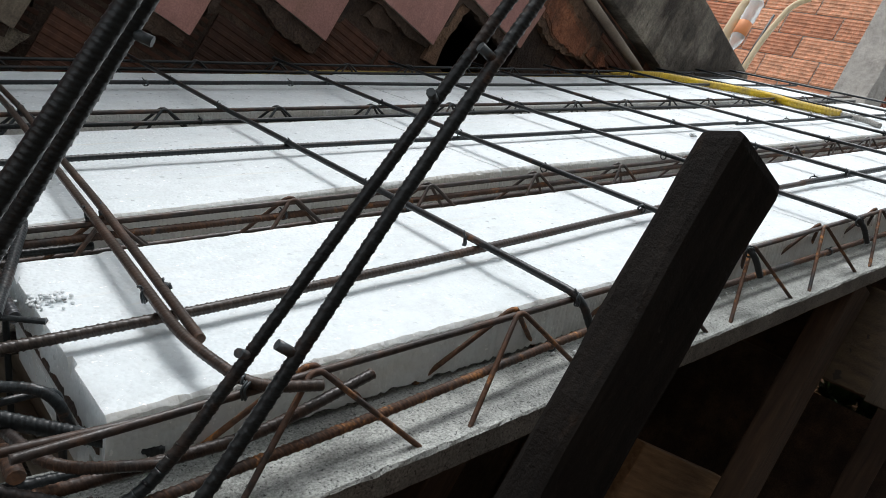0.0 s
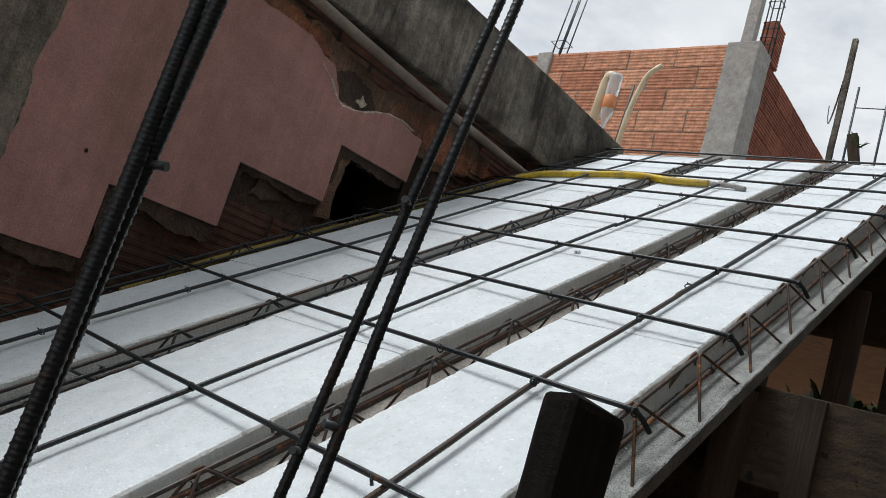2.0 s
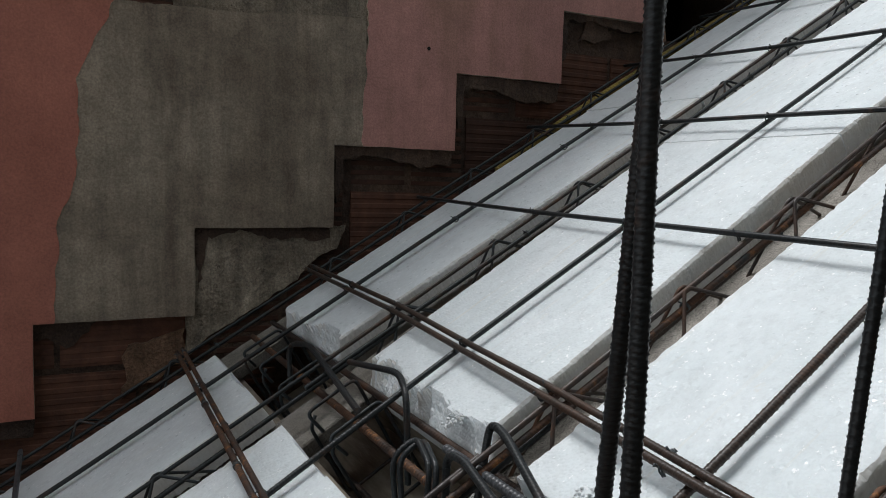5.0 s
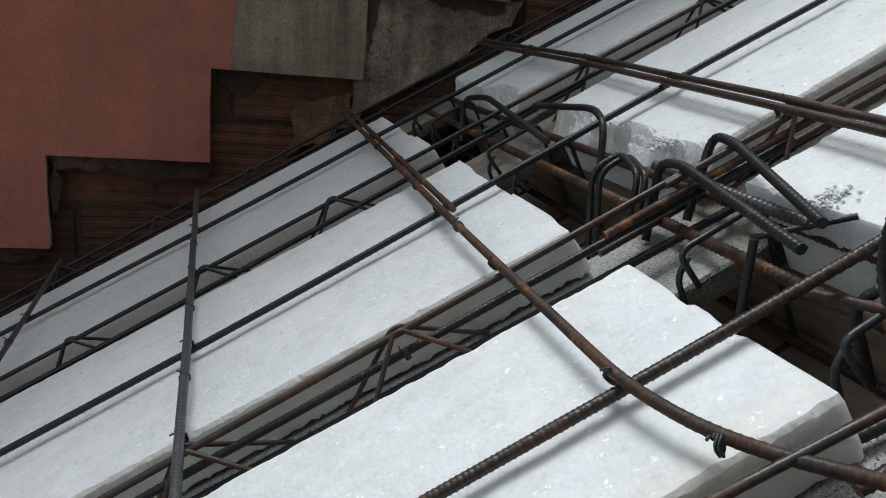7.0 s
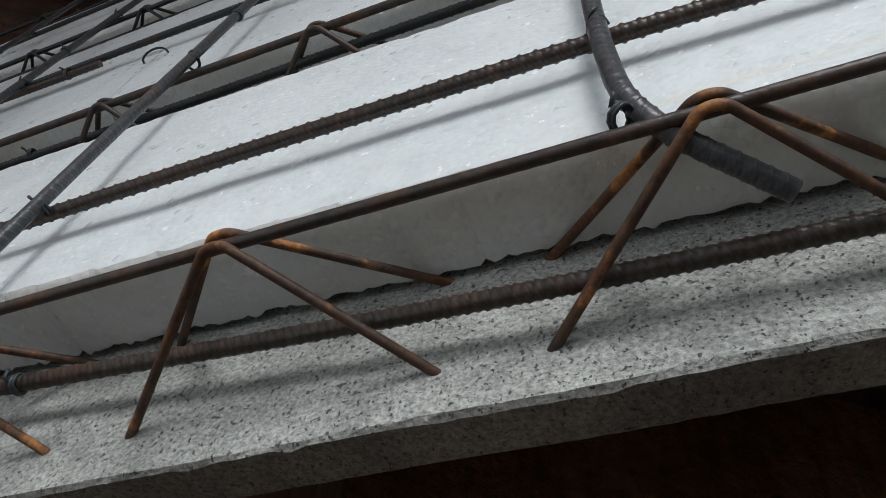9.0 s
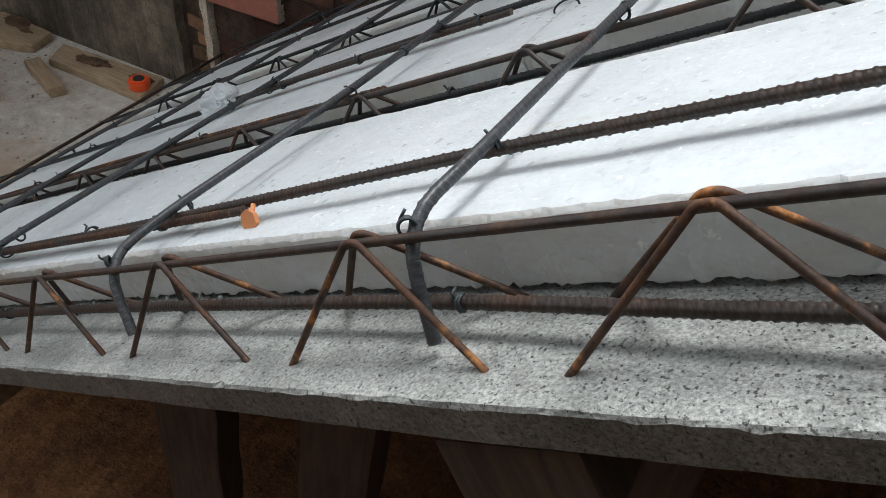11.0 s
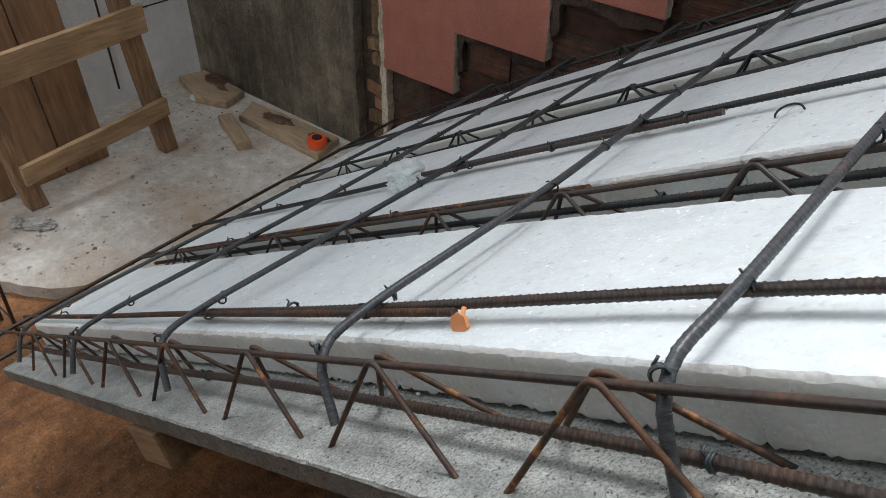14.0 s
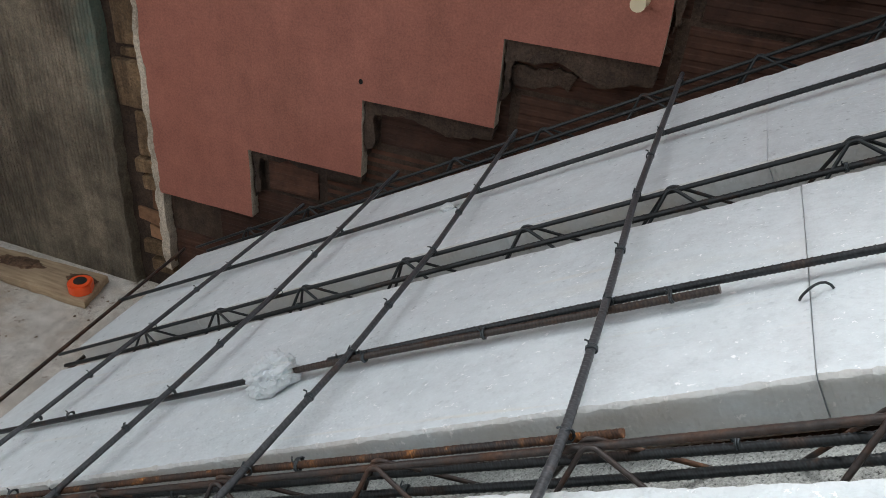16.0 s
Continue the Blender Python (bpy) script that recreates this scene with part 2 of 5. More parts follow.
ROUGHCEM = material("rough_pitted_render", build_plaster((0.16, 0.132, 0.098), (0.36, 0.315, 0.245), (0.07, 0.055, 0.04), 0.03, 0.9, 1.0), 0.95)
BROWNMORTAR = material("brown_mortar", build_plaster((0.12, 0.070, 0.042), (0.26, 0.155, 0.096), (0.055, 0.030, 0.019), 0.03, 0.8, 1.0), 0.95)
YELLOWMORTAR = material("yellow_brown_mortar", build_plaster((0.12, 0.075, 0.038), (0.27, 0.175, 0.095), (0.06, 0.036, 0.02), 0.03, 0.8, 1.0), 0.95)
REDMORTAR = material("red_brick_dust", build_plaster((0.16, 0.070, 0.038), (0.32, 0.155, 0.088), (0.08, 0.035, 0.02), 0.03, 0.8, 1.0), 0.95)
REDDUST = material("orange_broken_brick", build_plaster((0.20, 0.072, 0.036), (0.40, 0.16, 0.082), (0.10, 0.05, 0.03), 0.03, 0.7, 1.0), 0.95)
CLAY = material("exposed_clay_brick", build_brick((0.11, 0.048, 0.032), (0.20, 0.085, 0.05)), 0.92)
SIDEBRICK = material("shaded_dark_red_brick", build_brick((0.24, 0.080, 0.050), (0.38, 0.135, 0.080)), 0.88)
PALEWOOD = material("pale_weathered_timber", build_wood((0.32, 0.225, 0.14), (0.54, 0.41, 0.27)), 0.85)
RAILWOOD = material("sawn_rail_timber", build_wood((0.28, 0.175, 0.09), (0.50, 0.335, 0.19), (10, 1.1, 10)), 0.85)
LEGWOOD = material("sawn_leg_timber", build_wood((0.17, 0.10, 0.052), (0.38, 0.245, 0.135), (10, 10, 1.1)), 0.85)
BOARDWOOD = material("brown_board_timber", build_wood((0.22, 0.125, 0.066), (0.38, 0.225, 0.12), (8, 8, 0.9)), 0.85)
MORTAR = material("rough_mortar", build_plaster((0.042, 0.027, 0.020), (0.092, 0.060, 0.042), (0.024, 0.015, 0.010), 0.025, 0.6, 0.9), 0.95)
DARKBEAM = material("weathered_beam_concrete", build_plaster((0.062, 0.051, 0.040), (0.25, 0.222, 0.180), (0.032, 0.022, 0.015), 0.02, 0.95, 0.9), 0.9)
CORE = material("old_brick", build_brick((0.042, 0.019, 0.012), (0.105, 0.046, 0.028)), 0.92)
ORANGE = material("orange_brick", build_brick((0.58, 0.27, 0.165), (0.82, 0.47, 0.31)), 0.85)
GREYCON = material("grey_concrete", build_concrete((0.38, 0.37, 0.345), (0.54, 0.53, 0.495), 0.3), 0.9)
WOOD = material("raw_timber", build_wood((0.17, 0.105, 0.055), (0.32, 0.205, 0.115)), 0.85)


def build_charred(nt, bsdf):
    build_wood((0.008, 0.0072, 0.0066), (0.020, 0.0165, 0.014), (14, 14, 1.6))(nt, bsdf)
    soot = bsdf.inputs["Base Color"].links[0].from_socket
    bare = ramp(nt, tex_noise(nt, 9, 7, 0.75, stretch=(1, 1, 0.35)), [(0.58, 0.0), (0.70, 0.75)])
    col = mix(nt, bare, soot, (0.060, 0.036, 0.022))
    dust = ramp(nt, tex_noise(nt, 160, 4, 0.8), [(0.60, 0.0), (0.72, 0.6)])
    nt.links.new(mix(nt, dust, col, (0.050, 0.046, 0.040)), bsdf.inputs["Base Color"])
    bsdf.inputs["Specular IOR Level"].default_value = 0.12
    bump(nt, bsdf, tex_noise(nt, 45, 7, 0.75), 0.8, 0.004)


DARKWOOD = material("dark_stained_timber", build_charred, 0.85)
# Timber tone kept very dark to carry the shade under the slab
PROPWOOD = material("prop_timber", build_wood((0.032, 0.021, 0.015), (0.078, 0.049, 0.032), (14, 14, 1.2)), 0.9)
DIRT = material("red_earth", build_plaster((0.21, 0.092, 0.037), (0.36, 0.170, 0.074), (0.15, 0.08, 0.042), 0.03, 0.6, 1.0), 1.0)


def build_floor(nt, bsdf):
    build_concrete((0.58, 0.54, 0.47), (0.76, 0.73, 0.68), 0.25)(nt, bsdf)
    clean = bsdf.inputs["Base Color"].links[0].from_socket
    soil = ramp(nt, tex_noise(nt, 2.6, 7, 0.7), [(0.48, 0.0), (0.66, 0.7)])
    col = mix(nt, soil, clean, (0.40, 0.27, 0.16))
    bits = ramp(nt, tex_noise(nt, 34, 3, 0.7), [(0.63, 0.0), (0.69, 0.75)])
    nt.links.new(mix(nt, bits, col, (0.17, 0.13, 0.10)), bsdf.inputs["Base Color"])


FLOORM = material("dusty_concrete_floor", build_floor, 0.95)
GRIT = material("grit", build_plaster((0.20, 0.15, 0.11), (0.34, 0.28, 0.22), (0.12, 0.08, 0.05)), 1.0)


def build_dusty(nt, bsdf):
    build_plain((0.72, 0.50, 0.02))(nt, bsdf)
    clean = bsdf.inputs["Base Color"].links[0].from_socket
    mud = ramp(nt, tex_noise(nt, 9, 6, 0.7), [(0.42, 0.0), (0.62, 0.75)])
    nt.links.new(mix(nt, mud, clean, (0.30, 0.22, 0.09)), bsdf.inputs["Base Color"])


YELLOW = material("dusty_yellow_plastic", build_dusty, 0.5)
CREAM = material("cream_plastic", build_plain((0.72, 0.62, 0.42), 0.1), 0.4)
TAPERED = material("orange_plastic", build_plain((0.85, 0.10, 0.02), 0.1), 0.4)
PEACH = material("peach_plastic", build_plain((0.75, 0.30, 0.12), 0.1), 0.5)
BLACKPL = material("black_plastic", build_plain((0.02, 0.02, 0.02)), 0.5)
PANEL = material("pale_wall_panel", build_plaster((0.76, 0.77, 0.77), (0.85, 0.86, 0.86), (0.62, 0.61, 0.58), 0.003, 0.4, 0.3, 0.25), 0.7)


def build_combed(nt, bsdf):
    build_plaster((0.17, 0.140, 0.100), (0.31, 0.262, 0.192), (0.10, 0.080, 0.055), 0.03, 0.8, 0.9)(nt, bsdf)
    tc = nt.nodes.new("ShaderNodeTexCoord")
    wave = nt.nodes.new("ShaderNodeTexWave")
    wave.bands_direction = "X"
    wave.inputs["Scale"].default_value, wave.inputs["Distortion"].default_value = 27, 2.2
    wave.inputs["Detail"].default_value, wave.inputs["Detail Scale"].default_value = 2, 0.12
    nt.links.new(tc.outputs["Object"], wave.inputs["Vector"])
    where = ramp(nt, tex_noise(nt, 1.7, 3, 0.5), [(0.42, 0.0), (0.50, 1.0)])
    chain = bsdf.inputs["Normal"].links[0].from_socket
    bump(nt, bsdf, mix(nt, where, 0.5, wave.outputs["Fac"]), 0.9, 0.006, chain)
    xyz = nt.nodes.new("ShaderNodeSeparateXYZ")
    nt.links.new(tc.outputs["Object"], xyz.inputs[0])
    band = nt.nodes.new("ShaderNodeMapRange")
    band.inputs["From Min"].default_value, band.inputs["From Max"].default_value = -1.98, -1.91
    nt.links.new(xyz.outputs["X"], band.inputs["Value"])
    worn = ramp(nt, tex_noise(nt, 7, 6, 0.7, stretch=(1, 1, 0.5)), [(0.42, 0.0), (0.60, 0.6)])
    high = nt.nodes.new("ShaderNodeMapRange")
    high.inputs["From Min"].default_value, high.inputs["From Max"].default_value = 0.38, 0.62
    nt.links.new(xyz.outputs["Z"], high.inputs["Value"])
    worn = mix(nt, 1.0, worn, high.outputs["Result"], "MULTIPLY")
    fac = mix(nt, 1.0, worn, band.outputs["Result"], "MULTIPLY")
    col = bsdf.inputs["Base Color"].links[0].from_socket
    nt.links.new(mix(nt, fac, col, (0.115, 0.20, 0.165)), bsdf.inputs["Base Color"])


COMBED = material("combed_render", build_combed, 0.95)
LAYER = material("layered_clay_brick", build_brick((0.15, 0.075, 0.040), (0.30, 0.16, 0.085)), 0.95)
VOID = material("hole_black", build_plain((0.006, 0.006, 0.006)), 1.0)
LEAF = material("leaf_green", build_plain((0.05, 0.10, 0.025), 0.3), 0.6)

# ---- the slope: s along it (up), y across (to the wall), n off it ----
TILT = radians(31.0)
SLOPE = Matrix.Translation((0, 0, 1.145)) @ Matrix.Rotation(-TILT, 4, "Y")


# ---- mesh helpers ----
def mesh_from(name, verts, faces, mat, smooth=False):
    me = bpy.data.meshes.new(name)
    me.from_pydata([tuple(v) for v in verts], [], [tuple(f) for f in faces])
    me.validate()
    me.materials.append(mat)
    if smooth:
        me.polygons.foreach_set("use_smooth", [True] * len(me.polygons))
    me.update()
    return me


def part(name, me, parent, label="", m=None):
    ob = new(name, me)
    ob.parent = parent
    if m is not None:
        ob.matrix_basis = m
    if label:
        tagged(ob, label)
    return ob


def thing(name, m, label, category, group="", kind="", me=None):
    ob = new(name, me)
    ob.matrix_world = m
    return tagged(ob, label, category, group, kind)


def smooth_path(pts, step=0.012, corner=0.03):
    """A polyline with its corners rounded."""
    pts = [Vector(p) for p in pts]
    if len(pts) == 2:
        return pts
    res = [pts[0]]
    for a, b, c in zip(pts, pts[1:], pts[2:]):
        r = min(corner, (b - a).length * 0.48, (c - b).length * 0.48)
        p, q = b + (a - b).normalized() * r, b + (c - b).normalized() * r
        for i in range(6):
            u = i / 5
            res.append((1 - u) ** 2 * p + 2 * u * (1 - u) * b + u * u * q)
    res.append(pts[-1])
    return res


def tube(pts, r, segs=8, rib=0.0, pitch=0.0075, ring=None, wobble=0.0):
    """Vertices and faces of a rod along a path; rib: height of slanted ribs as a share of r."""
    pts = np.array([tuple(p) for p in pts], float)
    seg = np.linalg.norm(np.diff(pts, axis=0), axis=1)
    keep = np.r_[True, seg > 1e-6]
    pts = pts[keep]
    along = np.r_[0, np.cumsum(np.linalg.norm(np.diff(pts, axis=0), axis=1))]
    if rib or ring:
        ring = ring or pitch / 8.0
        l = np.linspace(0, along[-1], max(2, int(along[-1] / ring) + 1))
        l = np.unique(np.r_[l, along]) if len(pts) < 40 else l
        p = np.stack([np.interp(l, along, pts[:, k]) for k in range(3)], 1)
    else:
        l, p = along, pts
    if wobble:
        ph = (abs(p[0]).sum() * 37) % 6.28
        p = p + np.stack([0 * l, np.sin(l * 5.1 + ph) + 0.5 * np.sin(l * 11 + ph * 2), np.cos(l * 4.3 + ph)], 1) * wobble
    t = np.gradient(p, axis=0)
    t /= np.linalg.norm(t, axis=1)[:, None] + 1e-12
    ref = np.array([0, 0, 1.0]) if abs(t[:, 2]).max() < 0.93 else np.array([0, 1.0, 0]) if abs(t[:, 1]).max() < 0.93 else np.array([1.0, 0.21, 0.13])
    u = np.cross(t, ref)
    u /= np.linalg.norm(u, axis=1)[:, None] + 1e-12
    w = np.cross(t, u)
    ang = np.arange(segs) / segs * 2 * np.pi
    rad = np.full((len(l), segs), r)
    if rib:
        side = np.clip(np.abs(np.sin(ang))[None] * 2.6, 0, 1)
        ph = ((l[:, None] + 2.0 * r * np.cos(ang)[None] * np.sign(np.sin(ang) + 1e-9)[None]) / pitch) % 1.0
        ridge = np.clip(np.minimum(ph, 0.30 - ph) * 10, 0, 1)
        rad = r * (1 + rib * side * ridge) + (np.abs(np.sin(ang))[None] < 0.2) * r * rib * 0.7
    v = p[:, None] + rad[..., None] * (np.cos(ang)[None, :, None] * u[:, None] + np.sin(ang)[None, :, None] * w[:, None])
    n = len(l)
    i, j = np.meshgrid(np.arange(n - 1), np.arange(segs), indexing="ij")
    k = (j + 1) % segs
    f = np.stack([i * segs + j, i * segs + k, (i + 1) * segs + k, (i + 1) * segs + j], -1).reshape(-1, 4)
    faces = [tuple(int(a) for a in q) for q in f]
    faces += [tuple(range(segs - 1, -1, -1)), tuple((n - 1) * segs + a for a in range(segs))]
    return v.reshape(-1, 3), faces


def rod_mesh(name, pts, r, mat, rib=0.0, segs=8, pitch=0.0075, ring=None, corner=0.03, wobble=0.0):
    v, f = tube(smooth_path(pts, corner=corner), r, segs, rib, pitch, ring, wobble)
    me = mesh_from(name, v, f, mat, smooth=True)
    if len(me.polygons) == len(f):
        for cap in (-2, -1):
            me.polygons[len(f) + cap].use_smooth = False
    return me


def box_mesh(name, lo, hi, mat, bevel=0.004, rough=0.0, cuts=0):
    bm = bmesh.new()
    bmesh.ops.create_cube(bm, size=1)
    lo, hi = Vector(lo), Vector(hi)
    for v in bm.verts:
        v.co = Vector([lo[k] if v.co[k] < 0 else hi[k] for k in range(3)])
    if bevel:
        bmesh.ops.bevel(bm, geom=bm.edges[:], offset=bevel, segments=2, affect="EDGES", profile=0.6)
    if cuts:
        long = [e for e in bm.edges if e.calc_length() > 0.6 * max(hi - lo)]
        bmesh.ops.subdivide_edges(bm, edges=long, cuts=cuts, use_grid_fill=True)
    if rough:
        for v in bm.verts:
            v.co += Vector((noise.noise(v.co * 9), noise.noise(v.co * 9 + Vector((7, 1, 3))), noise.noise(v.co * 9 + Vector((2, 9, 5))))) * rough
    me = bpy.data.meshes.new(name)
    bm.to_mesh(me)
    bm.free()
    me.materials.append(mat)
    return me


def plate_mesh(name, outline, y0, y1, mat, ragged=0.0, step=0.012, straight=(), rim=None):
    """A plate in the wall's plane from an outline of (x, z); ragged edges but for those whose number is in straight."""
    pts = []
    for i, (a, b) in enumerate(zip(outline, outline[1:] + outline[:1])):
        a, b = Vector((a[0], a[1], 0)), Vector((b[0], b[1], 0))
        n = max(1, int((b - a).length / step)) if i not in straight else max(1, int((b - a).length / 0.05))
        d = (b - a).normalized() if (b - a).length else Vector((1, 0, 0))
        for k in range(n):
            p = a + (b - a) * (k / n)
            h = noise.noise(Vector((p.x * 21, p.y * 21, 0.3))) + 0.6 * noise.noise(Vector((p.x * 66, p.y * 66, 4.1)))
            amp = ragged if i not in straight else 0.0018
            if k or i not in straight:
                p = p + Vector((-d.y, d.x, 0)) * h * amp
            pts.append((p.x, p.y))
    n = len(pts)
    verts = [(x, y0, z) for x, z in pts] + [(x, y1, z) for x, z in pts]
    tris = tessellate_polygon([[Vector((x, z, 0)) for x, z in pts]])
    faces = []
    for a, b, c in tris:
        (ax, az), (bx, bz), (cx, cz) = pts[a], pts[b], pts[c]
        turn = (bx - ax) * (cz - az) - (bz - az) * (cx - ax)
        faces.append((a, b, c) if turn > 0 else (a, c, b))
    count = len(faces)
    faces += [(i, n + i, n + (i + 1) % n, (i + 1) % n) for i in range(n)]
    me = mesh_from(name, verts, faces, mat)
    me.materials.append(rim or mat)
    for p in me.polygons:
        p.material_index = 1 if p.index >= count else 0
    return me

# ---- ground and floors ----
def ground_mesh():
    xs = np.r_[-400, -120, -40, -12, np.linspace(-6, 6, 73), 14, 40, 120, 400]
    ys = np.r_[-400, -120, -40, -12, np.linspace(-5, 5, 61), 14, 40, 120, 400]
    verts = []
    for x in xs:
        for y in ys:
            h = 0.02 * noise.noise(Vector((x * 1.7, y * 1.7, 0))) + 0.012 * noise.noise(Vector((x * 6, y * 6, 2)))
            verts.append((x, y, -0.09 + (h if abs(x) < 7 and abs(y) < 6 else 0)))
    n = len(ys)
    faces = [(i * n + j, (i + 1) * n + j, (i + 1) * n + j + 1, i * n + j + 1) for i in range(len(xs) - 1) for j in range(n - 1)]
    return mesh_from("ground", verts, faces, DIRT, True)


tagged(new("ground", ground_mesh()), "reddish bare earth of a building site", "ground", kind="structure")


FLOOR_Z = -0.05


def floor_mesh():
    edge = [(-2.85, -0.05), (-2.28, 0.05), (-2.02, 0.17), (-1.86, 0.31), (-1.66, 0.5), (-1.55, 0.9), (-1.55, 1.31), (-2.85, 1.31)]
    bm = bmesh.new()
    pts = []
    for i, (a, b) in enumerate(zip(edge, edge[1:] + edge[:1])):
        a, b = Vector((*a, 0)), Vector((*b, 0))
        n = max(1, int((b - a).length / 0.04))
        for k in range(n):
            p = a + (b - a) * k / n
            j = 0.03 if i < 4 else 0
            pts.append(p + Vector((noise.noise(p * 9), noise.noise(p * 9 + Vector((3, 3, 3))), 0)) * j)
    top = [bm.verts.new((p.x, p.y, FLOOR_Z)) for p in pts]
    low = [bm.verts.new((p.x, p.y, -0.14)) for p in pts]
    bm.faces.new(top)
    for i in range(len(pts)):
        k = (i + 1) % len(pts)
        bm.faces.new((top[i], low[i], low[k], top[k]))
    bmesh.ops.recalc_face_normals(bm, faces=bm.faces[:])
    me = bpy.data.meshes.new("floor")
    bm.to_mesh(me)
    bm.free()
    me.materials.append(FLOORM)
    return me


tagged(new("floor", floor_mesh()), "dusty grey concrete floor with reddish dirt", "floor", kind="structure")

# ---- the stair wall ----
WY = 1.31
wall = thing("wall_stair", Matrix.Identity(4), "old brick stair wall with the sawtooth scar of removed steps", "wall", kind="structure")
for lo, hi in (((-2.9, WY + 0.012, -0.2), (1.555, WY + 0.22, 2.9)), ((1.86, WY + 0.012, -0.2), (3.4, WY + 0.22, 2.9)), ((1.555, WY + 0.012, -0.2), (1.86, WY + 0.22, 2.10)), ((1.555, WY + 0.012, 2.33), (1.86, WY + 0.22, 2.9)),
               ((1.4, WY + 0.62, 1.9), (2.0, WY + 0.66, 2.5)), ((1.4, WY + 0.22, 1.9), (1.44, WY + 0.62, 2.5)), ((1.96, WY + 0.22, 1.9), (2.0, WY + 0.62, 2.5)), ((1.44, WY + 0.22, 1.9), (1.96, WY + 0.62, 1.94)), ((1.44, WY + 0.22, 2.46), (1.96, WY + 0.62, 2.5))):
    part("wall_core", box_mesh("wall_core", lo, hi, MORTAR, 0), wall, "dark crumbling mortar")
STEP_X = [-1.473, -1.174, -0.875, -0.578, -0.281, 0.018, 0.317, 0.619, 0.923, 1.229, 1.534, 1.830]
STEP_Z = [0.276 + 0.1854 * i for i in range(13)]
PL = 0.02


def steps(i0, i1):
    """The sawtooth lower edge of the plaster over steps i0 to i1."""
    pts = []
    for i in range(i0, i1 + 1):
        pts += [(STEP_X[i], STEP_Z[i]), (STEP_X[i], STEP_Z[i + 1])]
    return pts


outline = [(-1.75, STEP_Z[0])] + steps(0, 5) + [(0.05, STEP_Z[6]), (0.07, 1.60), (0.10, 1.70), (0.10, 1.86), (0.17, 2.02), (0.11, 2.15), (0.07, 2.62), (-1.74, 2.62)]
part("pink_plaster", plate_mesh("pink_plaster", outline, WY - PL, WY + 0.014, SALMON, 0.007, straight=tuple(range(0, 13)), rim=RIM), wall, "flaking pink painted plaster")
outline = [(0.687, STEP_Z[8])] + steps(8, 10) + [(STEP_X[11] + 0.01, STEP_Z[11]), (1.85, 2.47), (1.68, 2.485), (1.56, 2.435), (1.47, 2.43),
           (1.42, 2.51), (1.31, 2.55), (1.13, 2.556), (0.96, 2.56), (0.85, 2.527), (0.73, 2.535), (0.718, 2.43), (0.688, 2.37), (0.695, 2.24), (0.684, 2.15), (0.692, 2.02), (0.686, 1.9)]
part("pink_plaster", plate_mesh("pink_plaster", outline, WY - PL, WY + 0.014, PINK, 0.010, straight=tuple(range(0, 8)), rim=RIM), wall, "dull pink painted plaster with a broken upper edge")
outline = [(0.040, STEP_Z[6])] + steps(6, 7) + [(0.690, STEP_Z[8]), (0.70, 1.9), (0.69, 2.045), (0.45, 2.03), (0.28, 2.02), (0.145, 2.02), (0.07, 1.86), (0.07, 1.70), (0.045, 1.60)]
part("grey_render", plate_mesh("grey_render", outline, WY - PL + 0.0015, WY + 0.014, CEMENT, 0.006, straight=tuple(range(0, 5))), wall, "smooth grey cement render")
outline = [(0.285, 1.96), (0.45, 1.96), (0.70, 1.96), (0.715, 2.3), (0.72, 2.6), (0.275, 2.6), (0.285, 2.4), (0.27, 2.2)]
part("grey_render", plate_mesh("grey_render", outline, WY - PL + 0.005, WY + 0.014, ROUGHCEM, 0.009), wall, "rough pitted grey cement render")
outline = [(0.300, 1.30), (0.305, 1.578), (0.655, 1.578), (0.63, 1.53), (0.585, 1.505), (0.53, 1.45), (0.42, 1.385)]
part("grey_render", plate_mesh("grey_render", outline, WY - 0.007, WY + 0.013, ROUGHCEM, 0.010), wall, "rough pitted grey cement render")
outline = [(0.17, 1.22), (0.19, 1.33), (0.298, 1.36), (0.298, 1.29)]
part("brown_mortar", plate_mesh("brown_mortar", outline, WY - 0.004, WY + 0.013, BROWNMORTAR, 0.012), wall, "crumbling brown mortar")
# Thin dark below each step edge, put in as dark plates, not mortar bands
for i in range(0, 11):
    if i == 5:
        continue
    x0, x1, z1 = STEP_X[i] + 0.004, STEP_X[i + 1] - 0.004, STEP_Z[i + 1] - 0.001
    h = 0.020 + 0.012 * ((i * 7) % 3)
    low = [(x1, z1 - h), (x1 - 0.10, z1 - h * 1.3), (x1 - 0.19, z1 - h * 0.6), (x0 + 0.02, z1 - h * 0.9), (x0 + 0.018, z1 - 0.11), (x0, z1 - 0.13)]
    part("brown_mortar", plate_mesh("brown_mortar", [(x0, z1), (x1, z1)] + low, WY - 0.009 - 0.002 * (i % 3), WY + 0.013, MORTAR, 0.010, straight=(0,)), wall, "crumbling brown mortar")
# Anchor holes are flat black plates; the dark of their depth is painted
for x, z, r in ((-1.178, 0.688, 0.0045), (0.847, 1.995, 0.0035)):
    ring = [(x + r * math.cos(a), z + 1.2 * r * math.sin(a)) for a in np.linspace(0, 2 * math.pi, 9)[:-1]]
    part("anchor_hole", plate_mesh("anchor_hole", ring, WY - PL - 0.001, WY - PL + 0.004, VOID, 0.002), wall, "flat black spot painted for a small anchor hole")
